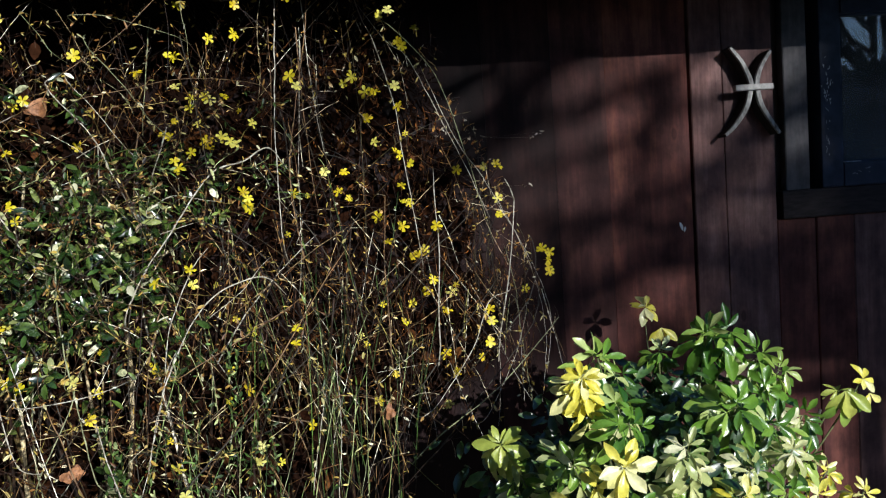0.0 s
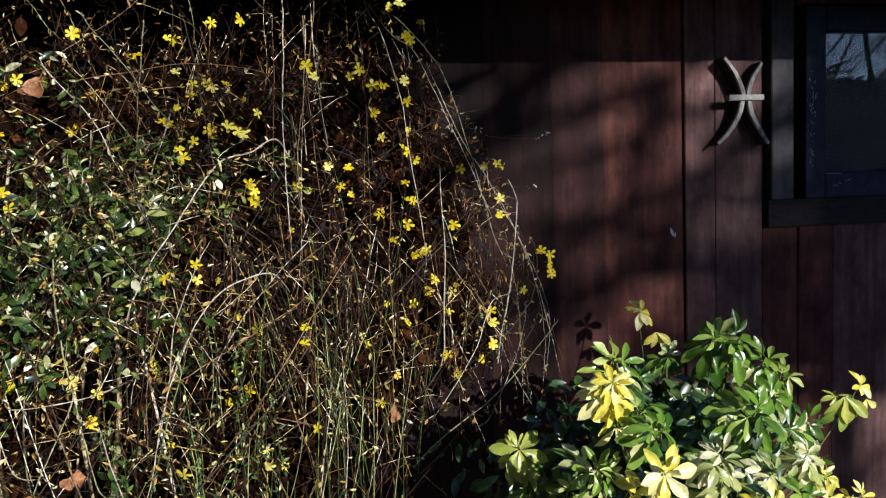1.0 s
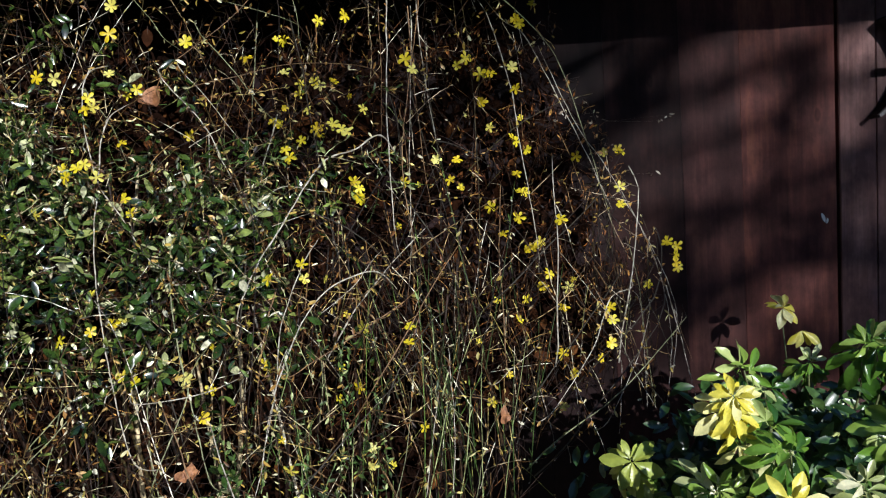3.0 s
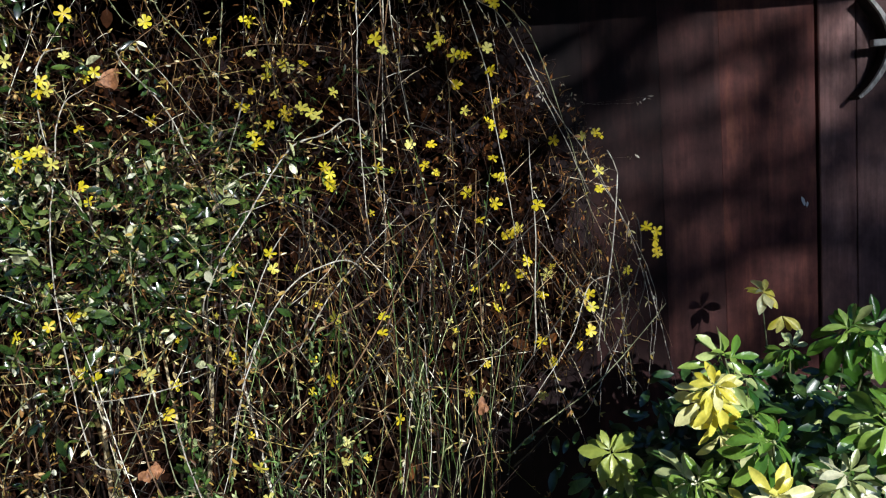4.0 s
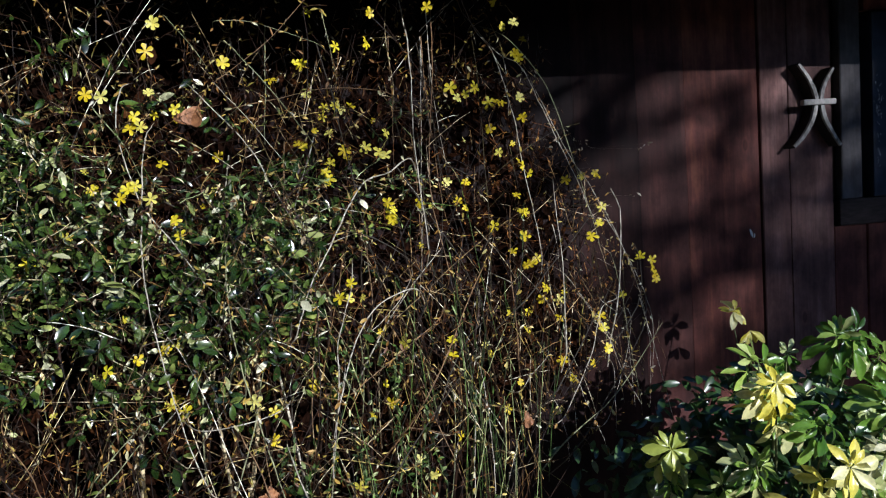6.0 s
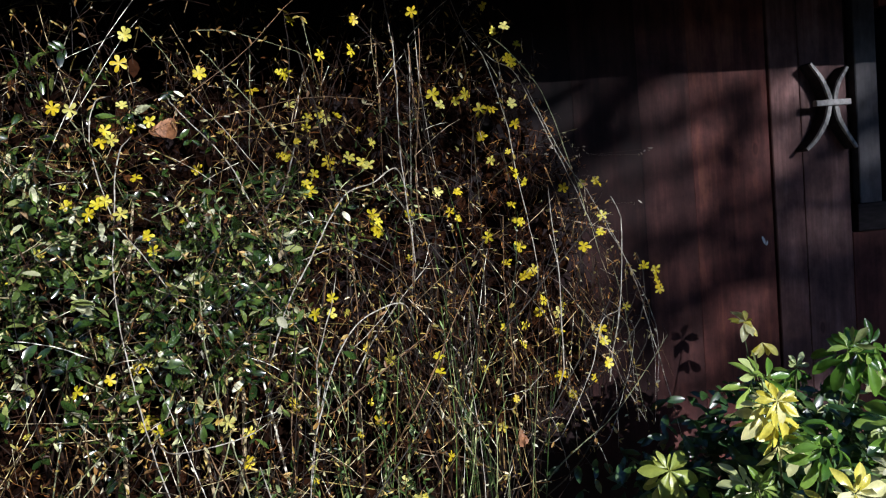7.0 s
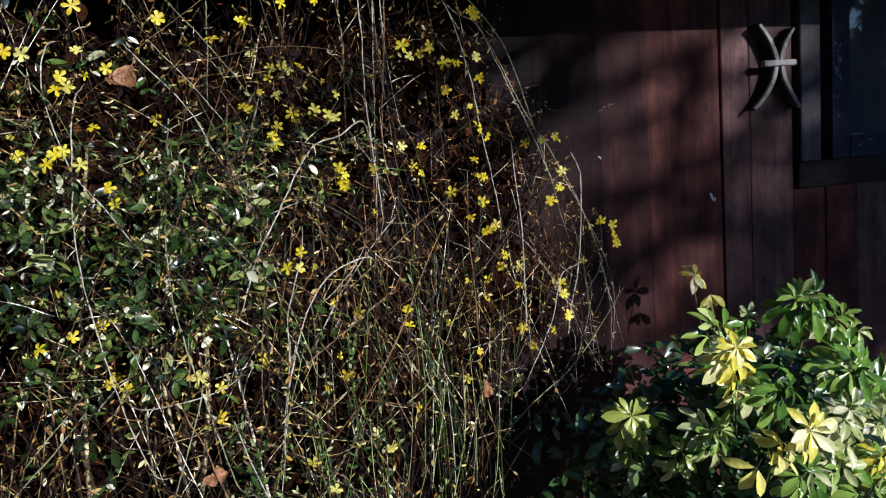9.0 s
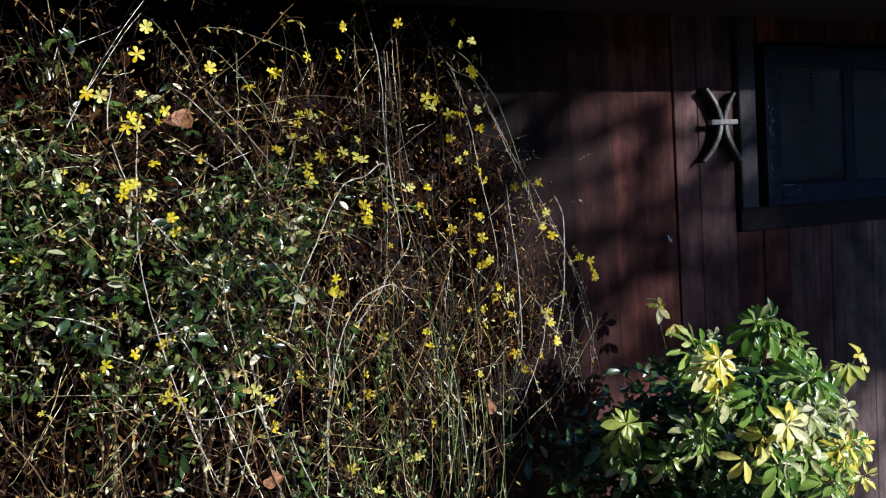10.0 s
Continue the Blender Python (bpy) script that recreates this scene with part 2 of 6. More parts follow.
class Heap:
    """Vertices and faces of many small pieces, for one mesh."""

    def __init__(self):
        self.v, self.f, self.smooth = [], [], True

    def tube(self, points, radii, sides=4):
        n0, last = len(self.v), len(points) - 1
        up = Vector((0.31, 0.87, 0.38)).normalized()
        for i, (p, r) in enumerate(zip(points, radii)):
            d = (points[min(i + 1, last)] - points[max(i - 1, 0)])
            d = d.normalized() if d.length > 1e-9 else Vector((0, 0, 1))
            a = d.cross(up)
            a = a.normalized() if a.length > 1e-6 else d.orthogonal().normalized()
            b = d.cross(a)
            for k in range(sides):
                w = 2 * math.pi * k / sides
                self.v.append(p + a * (r * math.cos(w)) + b * (r * math.sin(w)))
        for i in range(last):
            for k in range(sides):
                q, s = n0 + i * sides, (k + 1) % sides
                self.f.append((q + k, q + s, q + sides + s, q + sides + k))
        self.f.append(tuple(n0 + last * sides + k for k in range(sides)))

    def leaf(self, at, along, normal, length, width, curl=0.15, fold=0.25, shape=((0, 0.05), (0.3, 0.8), (0.62, 1.0), (0.88, 0.55))):
        """A small pointed blade, folded along its midrib and bent."""
        along = along.normalized()
        side = along.cross(normal)
        side = side.normalized() if side.length > 1e-6 else along.orthogonal().normalized()
        nor = side.cross(along)
        n0 = len(self.v)
        for u, w in shape:
            mid = at + along * (u * length) - nor * (curl * length * u * u)
            half = 0.5 * width * w
            self.v += [mid - side * half + nor * (fold * half), mid, mid + side * half + nor * (fold * half)]
        self.v.append(at + along * length - nor * (curl * length))
        for i in range(3):
            q = n0 + 3 * i
            self.f += [(q, q + 1, q + 4, q + 3), (q + 1, q + 2, q + 5, q + 4)]
        q = n0 + 9
        self.f += [(q, q + 1, q + 3), (q + 1, q + 2, q + 3)]

    def bud(self, at, along, length, radius):
        """A narrow spindle."""
        along = along.normalized()
        a = along.orthogonal().normalized()
        b = along.cross(a)
        n0 = len(self.v)
        self.v.append(at)
        for k in range(4):
            w = k * math.pi / 2
            self.v.append(at + along * (0.55 * length) + (a * math.cos(w) + b * math.sin(w)) * radius)
        self.v.append(at + along * length)
        for k in range(4):
            s = (k + 1) % 4
            self.f += [(n0, n0 + 1 + s, n0 + 1 + k), (n0 + 5, n0 + 1 + k, n0 + 1 + s)]

    def mesh(self, name, origin=Vector()):
        me = bpy.data.meshes.new(name)
        me.from_pydata([tuple(p - origin) for p in self.v], [], self.f)
        me.polygons.foreach_set("use_smooth", [self.smooth] * len(self.f))
        me.update()
        return me


def smooth_line(points, steps):
    """Points along a soft curve through the given ones."""
    pts = [Vector(p) for p in points]
    out = []
    for i in range(len(pts) - 1):
        p0, p1, p2, p3 = pts[max(i - 1, 0)], pts[i], pts[i + 1], pts[min(i + 2, len(pts) - 1)]
        for k in range(steps):
            u = k / steps
            out.append(0.5 * (2 * p1 + (p2 - p0) * u + (2 * p0 - 5 * p1 + 4 * p2 - p3) * u * u + (3 * p1 - p0 - 3 * p2 + p3) * u ** 3))
    return out + [pts[-1]]


rng = random.Random(7)


def rand_dir(r=rng):
    while True:
        v = Vector((r.uniform(-1, 1), r.uniform(-1, 1), r.uniform(-1, 1)))
        if 0.05 < v.length < 1:
            return v.normalized()


# ---- the shed: wall, window, roof ----
WALL_Y = 2.03
shed_wall = thing("wall_north", (0, WALL_Y, 0), "shed wall of dark red-brown stained vertical boards", "wall", kind="structure")
box("wall_core", (-3.2, 1.29, WALL_Y + 0.034, WALL_Y + 0.12, 0, 2.6), WOOD_DARK, shed_wall)
box("wall_core", (1.29, 2.36, WALL_Y + 0.034, WALL_Y + 0.12, 0, 1.30), WOOD_DARK, shed_wall)
box("wall_core", (1.29, 2.36, WALL_Y + 0.034, WALL_Y + 0.12, 1.96, 2.6), WOOD_DARK, shed_wall)
box("wall_core", (2.36, 4.4, WALL_Y + 0.034, WALL_Y + 0.12, 0, 2.6), WOOD_DARK, shed_wall)


def plank(x0, x1, z0, z1, proud, mat=WOOD, edge=0.003):
    """One board, with its soft front edges and a slight wave."""
    bm = bmesh.new()
    n = 14
    prof = [(x0, 0.03), (x0, edge), (x0 + edge, 0.0), (x0 + (x1 - x0) * 0.35, -0.0008), (x0 + (x1 - x0) * 0.7, 0.0006), (x1 - edge, 0.0), (x1, edge), (x1, 0.03)]
    rows = []
    for i in range(n + 1):
        z = z0 + (z1 - z0) * i / n
        dx = 0.0004 * noise.noise((x0 * 9, 0, z * 3.0))
        rows.append([bm.verts.new((x + dx, y - proud + 0.0012 * noise.noise((x * 7, 5, z * 4)), z)) for x, y in prof])
    for a, b in zip(rows, rows[1:]):
        for k in range(len(prof) - 1):
            bm.faces.new((a[k], a[k + 1], b[k + 1], b[k]))
    bm.faces.new(rows[0][::-1])
    bm.faces.new(rows[-1])
    return part("plank", bm, mat, shed_wall)


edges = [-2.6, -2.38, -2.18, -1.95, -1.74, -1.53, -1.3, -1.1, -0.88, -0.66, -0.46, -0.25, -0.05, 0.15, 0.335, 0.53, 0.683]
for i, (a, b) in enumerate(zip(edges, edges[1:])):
    plank(a + 0.0002, b - 0.0002, 0.05, 2.5, 0.0003 * (i % 3), WOOD_MID if b > 0.6 else WOOD_HALF_SHADE if b > 0.4 else WOOD_DEEP_SHADE, 0.0005)
plank(0.6832, 0.9245, 0.05, 2.5, 0.0006, WOOD, 0.0005)
plank(0.9345, 1.0295, 0.05, 2.5, 0.001, WOOD_GREY)
plank(1.0303, 1.181, 0.05, 2.5, 0.0015, WOOD_GREY, 0.0015)
plank(1.213, 1.287, 1.386, 2.5, 0.003, WOOD_POST)
# lower boards get paler to the right: the sun patch is in their colour
right_edges = [1.182, 1.303, 1.422, 1.63, 1.84, 2.05, 2.36]
for i, (a, b) in enumerate(zip(right_edges, right_edges[1:])):
    plank(a + 0.001, b - 0.001, 0.05, 1.30, 0.002 * (i % 2), WOOD_MID if b < 1.5 else WOOD_GREY if b < 1.7 else WOOD_SUN_PATCH)
    if a > 1.3:
        plank(a + 0.001, b - 0.001, 1.962, 2.5, 0.002 * (i % 2))
for i in range(9):
    plank(2.362 + 0.22 * i, 2.58 + 0.22 * i, 0.05, 2.5, 0.002 * (i % 2))

chip = part("splinter", bmesh.new(), CHIP, shed_wall)
h = Heap()
h.leaf(Vector((0.893, -0.003, 1.29)), Vector((-0.35, -0.1, 1)), Vector((0, -1, 0)), 0.028, 0.009, 0.1, 0.3)
h.leaf(Vector((0.897, -0.003, 1.287)), Vector((0.1, -0.2, 1)), Vector((0, -1, 0)), 0.016, 0.006, 0.1, 0.3)
chip.data = h.mesh("splinter")
chip.data.materials.append(CHIP)

# window with two panes
window = thing("window_1", (1.8, WALL_Y, 1.38), "shed window with blue-black painted frame reflecting trees", "window", kind="structure")
F0, F1 = WALL_Y - 0.016, WALL_Y + 0.06
box("window_frame", (1.318, 1.385, F0, F1, 1.385, 1.955), FRAME, window, 0.006)
box("window_frame", (2.275, 2.36, F0, F1, 1.385, 1.955), FRAME, window, 0.006)
box("window_frame", (1.386, 2.274, F0, F1, 1.885, 1.955), FRAME, window, 0.006)
box("window_frame", (1.386, 2.274, F0, F1, 1.385, 1.455), FRAME, window, 0.006)
box("muntin", (1.715, 1.75, F0 + 0.012, F1, 1.456, 1.884), FRAME, window, 0.004)
for a, b in ((1.386, 1.714), (1.751, 2.274)):
    p = box("pane", (a, b, WALL_Y + 0.006, WALL_Y + 0.010, 1.456, 1.884), GLASS, window)
    p.visible_shadow = False
    for lim in ((a, a + 0.006, 1.456, 1.884), (b - 0.006, b, 1.456, 1.884), (a + 0.006, b - 0.006, 1.456, 1.462), (a + 0.006, b - 0.006, 1.878, 1.884)):
        box("putty_bead", (lim[0], lim[1], WALL_Y - 0.004, WALL_Y + 0.005, lim[2], lim[3]), FRAME, window)
box("window_sill", (1.196, 2.45, WALL_Y - 0.012, WALL_Y + 0.03, 1.302, 1.384), SILL, window, 0.004)
# pale flecks painted in for sun dapples on the frame, and worn putty edges
rf = random.Random(31)
flecks = Heap()
for i in range(34):
    z = rf.gauss(1.665, 0.035)
    flecks.leaf(Vector((rf.gauss(1.337, 0.007), F0 - 0.0012, z)) - Vector(window.location), Vector((rf.gauss(0, 0.3), 0, 1)), Vector((0, -1, 0)), rf.uniform(0.004, 0.013), rf.uniform(0.0015, 0.004), 0.0, 0.05)
for i in range(9):
    flecks.leaf(Vector((rf.uniform(1.33, 1.345), F0 - 0.0012, rf.uniform(1.43, 1.58))) - Vector(window.location), Vector((rf.gauss(0, 0.2), 0, 1)), Vector((0, -1, 0)), rf.uniform(0.005, 0.02), 0.0015, 0.0, 0.05)
for i in range(8):
    flecks.leaf(Vector((rf.uniform(1.40, 1.46), F0 - 0.0012, rf.uniform(1.42, 1.44))) - Vector(window.location), Vector((1, 0, rf.gauss(0, 0.3))), Vector((0, -1, 0)), rf.uniform(0.004, 0.014), 0.002, 0.0, 0.05)
tagged(attach("sun_flecks", flecks.mesh("sun_flecks"), FLECK, window, "pale flecks standing in for sun dapples on the frame"), kind="stuff")
box("worn_bead", (1.3835, 1.3865, WALL_Y - 0.0055, WALL_Y + 0.004, 1.458, 1.60), FLECK, window)
box("worn_bead", (1.3867, 1.445, WALL_Y - 0.0055, WALL_Y + 0.004, 1.4555, 1.4585), FLECK, window)

# inside of the shed
inside = thing("shed_interior", (1.0, 3.5, 0), "dark unlit inside of the shed", "room", kind="structure")
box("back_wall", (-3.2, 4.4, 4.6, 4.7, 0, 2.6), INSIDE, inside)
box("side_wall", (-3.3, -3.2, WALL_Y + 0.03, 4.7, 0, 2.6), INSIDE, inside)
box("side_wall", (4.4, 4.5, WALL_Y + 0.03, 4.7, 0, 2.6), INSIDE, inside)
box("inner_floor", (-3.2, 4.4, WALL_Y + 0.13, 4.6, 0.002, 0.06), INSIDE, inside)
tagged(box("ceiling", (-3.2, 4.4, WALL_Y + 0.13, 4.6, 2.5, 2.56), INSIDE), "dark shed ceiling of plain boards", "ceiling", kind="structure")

# roof with its overhang; the lower edge shades the top of the wall
EAVE_Y, EAVE_Z = 1.50, 1.990
roof = thing("roof", (0.6, 2.0, 2.3), "low shed roof of dark felt with timber eaves", "roof", kind="structure")
box("fascia", (-3.5, 4.7, EAVE_Y, EAVE_Y + 0.025, EAVE_Z, EAVE_Z + 0.16), WOOD_DARK, roof, 0.003)
box("soffit", (-3.5, 4.7, EAVE_Y + 0.026, WALL_Y - 0.006, EAVE_Z + 0.06, EAVE_Z + 0.08), WOOD_DARK, roof)
bm = bmesh.new()
r0, r1 = (EAVE_Y - 0.03, EAVE_Z + 0.163), (4.9, 2.95)
quad = [(-3.55, *r0), (4.75, *r0), (4.75, *r1), (-3.55, *r1)]
low = [bm.verts.new(Vector(q) - roof.location) for q in quad]
high = [bm.verts.new(Vector(q) + Vector((0, 0, 0.03)) - roof.location) for q in quad]
bm.faces.new(low[::-1])
bm.faces.new(high)
for k in range(4):
    bm.faces.new((low[k], low[(k + 1) % 4], high[(k + 1) % 4], high[k]))
part("roof_sheet", bm, ROOFING, roof)

# ---- wall ornament: two crescents back to back on a crossbar ----
ornament = thing("wall_ornament", (1.12, WALL_Y - 0.03, 1.69), "grey weathered ornament of two crescents and crossbar on board wall", "ornament")


def crescent(points, width, depth):
    """A flat bar bent along a line, thinner to its ends."""
    line = smooth_line([(x, 0, z) for x, z in points], 6)
    bm = bmesh.new()
    rings, n = [], len(line) - 1
    for i, p in enumerate(line):
        d = (line[min(i + 1, n)] - line[max(i - 1, 0)]).normalized()
        s = Vector((d.z, 0, -d.x))
        u = i / n
        w = 0.5 * width * (0.55 + 0.45 * math.sin(math.pi * u))
        y = Vector((0, depth / 2, 0))
        o = p - ornament.location
        o.y = 0.03 - depth / 2 - 0.001
        c = 0.75
        rings.append([bm.verts.new(o + q) for q in (s * w * c + y, s * w + y * c, s * w - y * c, s * w * c - y, -s * w * c - y, -s * w - y * c, -s * w + y * c, -s * w * c + y)])
    # front faces take the pale metal; the sides' shade is put into dark iron
    for a, b in zip(rings, rings[1:]):
        for k in range(8):
            bm.faces.new((a[k], a[(k + 1) % 8], b[(k + 1) % 8], b[k])).material_index = int(k in (2, 3, 4))
    bm.faces.new(rings[0][::-1])
    bm.faces.new(rings[-1])
    ob = part("crescent", bm, IRON_SHADED, ornament)
    ob.data.materials.append(ORNAMENT)
    return ob


crescent([(1.032, 1.798), (1.065, 1.756), (1.087, 1.709), (1.089, 1.680), (1.075, 1.630), (1.042, 1.582), (1.010, 1.554)], 0.017, 0.05)
crescent([(1.151, 1.783), (1.123, 1.742), (1.110, 1.707), (1.109, 1.679), (1.119, 1.635), (1.145, 1.590), (1.171, 1.552)], 0.017, 0.05)
box("crossbar", (1.040, 1.152, WALL_Y - 0.058, WALL_Y - 0.04, 1.675, 1.692), BAR, ornament, 0.003)
box("mounting_peg", (1.089, 1.105, WALL_Y - 0.04, WALL_Y - 0.003, 1.677, 1.690), IRON_SHADED, ornament)

# ---- ground ----
# out of view; its pale colour is added to bounce light upward
bm = bmesh.new()
bmesh.ops.create_grid(bm, x_segments=120, y_segments=120, size=1.0)
for v in bm.verts:
    r = max(abs(v.co.x), abs(v.co.y))
    v.co.x, v.co.y = v.co.x * (6 + 400 * r ** 6), v.co.y * (6 + 400 * r ** 6)
    v.co.z = 0.02 * noise.noise((v.co.x * 1.7, v.co.y * 1.7, 0)) - 0.015
tagged(part("ground", bm, PALE_GROUND), "unseen ground in front of the shed, made pale to bounce light", "ground", kind="structure")


# ---- winter jasmine ----
def front(x, z):
    """How far out from the wall the shrub reaches: the y of its face."""
    x = max(-1.35, min(0.5, x))
    w = max(-0.55, min(0.75, z - 1.3))
    return min(1.95, 1.696 + 0.494 * x + 0.244 * w - 0.047 * x * x - 0.172 * x * w - 0.071 * w * w - 0.334 * x ** 3)


def right_edge(z):
    """The x of the shrub's outer edge at height z."""
    return 0.44 - 0.55 * max(0.0, z - 1.3) ** 1.35 - 1.5 * max(0.0, 1.0 - z)


jasmine = thing("winter_jasmine_shrub", (-0.35, 1.75, 0), "winter jasmine shrub with arching leafless stems and yellow flowers", "shrub")
JO = Vector(jasmine.location)
stems, twigs, buds, straw, green, rust = Heap(), Heap(), Heap(), Heap(), Heap(), Heap()


def stem_line(p, d, length, droop, r, steps=9, wander=0.12):
    """A drooping stem from p along d."""
    pts, p, d = [p.copy()], p.copy(), d.normalized()
    seg = length / steps
    for _ in range(steps):
        d = (d + Vector((0, 0, -droop)) + rand_dir() * wander).normalized()
        if p.x > right_edge(p.z) - 0.02 and d.x > 0:
            d.x *= 0.25
            d.z -= 0.3
            d.normalize()
        if p.x > right_edge(p.z) + 0.02 and p.z < 1.02:
            seg *= 0.3
        if p.x > right_edge(p.z) - 0.09 and p.z > 1.25:
            seg *= 0.62
        p = p + d * seg
        if p.z > 1.15:
            over = p.x - right_edge(p.z) + 0.05
            p.x -= 0.75 * max(0.0, over)
        lim = front(p.x, p.z) - 0.05
        if p.y < lim:
            p.y = lim + 0.3 * (p.y - lim)
        p.y = min(p.y, 2.015)
        pts.append(p.copy())
    return pts


def dress(pts, every, twig_len, bud_rate):
    """Twigs in pairs at the nodes of a stem, and buds along it."""
    bud_rate *= 0.6 if pts[0].z > 1.55 else 1.0
    for a, b in zip(pts, pts[1:]):
        if rng.random() < every:
            d = (b - a).normalized()
            side = d.cross(rand_dir()).normalized()
            for s in (1, -1):
                if rng.random() < 0.75:
                    ln = twig_len * rng.uniform(0.4, 1.3)
                    q = stem_line(b, side * s * 0.8 + d * rng.uniform(0.2, 0.9), ln, 0.08, 0, 3, 0.22)
                    r = rng.uniform(0.0005, 0.0009)
                    twigs.tube(q, [r * 1.2, r, r * 0.8, r * 0.5], 3)
                    if rng.random() < bud_rate:
                        for _ in range(2):
                            buds.bud(q[-1], q[-1] - q[-2] + rand_dir() * 0.01, rng.uniform(0.006, 0.015), rng.uniform(0.0012, 0.0025))
        if rng.random() < bud_rate * 0.8:
            ln = rng.uniform(0.008, 0.017)
            buds.leaf(b, (b - a).normalized() * 0.6 + rand_dir() * 0.9 + Vector((0, -0.2, -0.2)), rand_dir() + Vector((0, -0.7, 0.3)), ln, ln * rng.uniform(0.22, 0.4), rng.uniform(0, 0.5), 0.5)
        if rng.random() < bud_rate * 0.6:
            buds.bud(b, (b - a).normalized() + rand_dir() * 0.8, rng.uniform(0.007, 0.017), rng.uniform(0.0013, 0.0028))


stout_count = 0


def stout(pts, r):
    """A stem of the mound; a stout one is a part of its own."""
    global stout_count
    radii = [r * (1.15 - 0.6 * k / 9) * (1.25 if k % 3 == 2 else 1.0) for k in range(10)]
    if r < 0.0012 or stout_count >= 250:
        stems.tube(pts, radii, 4)
        return
    stout_count += 1
    hp = Heap()
    hp.tube(pts, radii, 5)
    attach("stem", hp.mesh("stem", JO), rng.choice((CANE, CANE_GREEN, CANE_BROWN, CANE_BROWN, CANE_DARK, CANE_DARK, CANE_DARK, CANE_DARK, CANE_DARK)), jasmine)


# hanging stems of the mound
for i in range(400):
    z = rng.uniform(0.75, 2.0)
    x = rng.uniform(-1.4, right_edge(z) - 0.12)
    if z > 1.7 and rng.random() < (0.75 if x > -0.75 else 0.2):
        continue
    f = front(x, z)
    y = min(1.99, f + abs(rng.gauss(0.015, 0.1)))
    if rng.random() < (0.35 if x > -0.1 else 0.4 if x < -0.5 and z > 1.05 else 0.0) + (0.4 if x > -0.4 and z < 1.15 else 0.2 if z > 1.5 else 0.0):
        continue
    d = Vector((rng.gauss(0.1, 0.5), rng.gauss(-0.1, 0.25), rng.gauss(-0.8, 0.6)))
    if rng.random() < 0.15:
        d.z = rng.uniform(-0.2, 0.6)
    ln = rng.uniform(0.15, 0.6)
    r = rng.choice((0.0006, 0.0008, 0.0009, 0.0011, 0.0014))
    pts = stem_line(Vector((x, y, z)), d, ln, rng.uniform(0.03, 0.16), r, 9, 0.11)
    stout(pts, r)
    dress(pts, 0.32, 0.045, 0.52)
# upright and crossing stems from the ground
for i in range(150):
    x = rng.uniform(-1.3, 0.3)
    z = rng.uniform(0.35, 1.25)
    y = min(1.98, front(x, z) + abs(rng.gauss(0.02, 0.07)))
    d = Vector((rng.gauss(0, 0.5), rng.gauss(-0.1, 0.2), rng.uniform(0.5, 1.0)))
    r = rng.choice((0.0007, 0.0009, 0.0011, 0.0015))
    pts = stem_line(Vector((x, y, z)), d, rng.uniform(0.3, 0.7), rng.uniform(0.0, 0.07), r, 9, 0.09)
    stout(pts, r)
    dress(pts, 0.3, 0.06, 0.4)
# fine tangle
for i in range(1150):
    z = rng.uniform(0.7, 1.95)
    x = rng.uniform(-1.3, right_edge(z) - 0.03)
    if rng.random() < (0.75 if z > 1.6 and x > -0.85 else 0.5 if x > -0.4 and z < 1.1 or z > 1.45 and x > -0.5 or x < -0.5 and 1.05 < z < 1.5 else 0.1):
        continue
    y = min(1.99, front(x, z) + abs(rng.gauss(0, 0.06)))
    d = rand_dir()
    d.z *= 1.6
    r = rng.uniform(0.0005, 0.0011)
    pts = stem_line(Vector((x, y, z)), d, rng.uniform(0.05, 0.2), 0.05, r, 4, 0.09)
    twigs.tube(pts, [r, r, r, r * 0.8, r * 0.5], 3)
    if rng.random() < 0.5:
        buds.bud(pts[-1], pts[-1] - pts[-2], rng.uniform(0.005, 0.012), rng.uniform(0.001, 0.002))
# fine rust-brown twigs in the upper part
for i in range(1100):
    z = rng.uniform(1.0, 1.78)
    x = rng.uniform(-0.95, right_edge(z) - 0.04)
    if z > 1.66 and x > -0.7 and rng.random() < 0.5:
        continue
    y = min(1.99, front(x, z) + abs(rng.gauss(0.01, 0.08)))
    d = Vector((rng.gauss(0.0, 0.8), rng.gauss(-0.2, 0.3), rng.gauss(-0.3, 0.9)))
    r = rng.uniform(0.0003, 0.0006)
    pts = stem_line(Vector((x, y, z)), d, rng.uniform(0.02, 0.075), 0.05, r, 4, 0.35)
    rust.tube(pts, [r, r, r, r * 0.8, r * 0.5], 3)
    for p, q in zip(pts, pts[1:]):
        if rng.random() < 0.3:
            rust.bud(q, (q - p).normalized() + rand_dir() * 0.9, rng.uniform(0.005, 0.014), rng.uniform(0.0009, 0.002))
# curled rust-brown flakes towards the outer edge
for i in range(200):
    z = rng.uniform(1.15, 1.8)
    x = right_edge(z) - 0.02 - abs(rng.gauss(0.0, 0.2))
    y = min(1.99, front(x, z) + rng.uniform(0.02, 0.14))
    d = Vector((rng.gauss(0.15, 0.4), rng.gauss(-0.1, 0.2), rng.gauss(-0.7, 0.6)))
    r = rng.uniform(0.0004, 0.0007)
    pts = stem_line(Vector((x, y, z)), d, rng.uniform(0.02, 0.06), 0.06, r, 4, 0.3)
    rust.tube(pts, [r, r, r, r * 0.8, r * 0.5], 3)
    for p, q in zip(pts, pts[1:]):
        if rng.random() < 0.5:
            ln = rng.uniform(0.007, 0.017)
            rust.leaf(q, (q - p).normalized() + rand_dir() * 0.9 + Vector((0, 0, -0.4)), rand_dir() + Vector((0, -0.8, 0.3)), ln, ln * rng.uniform(0.25, 0.5), rng.uniform(0.2, 0.7), 0.7)
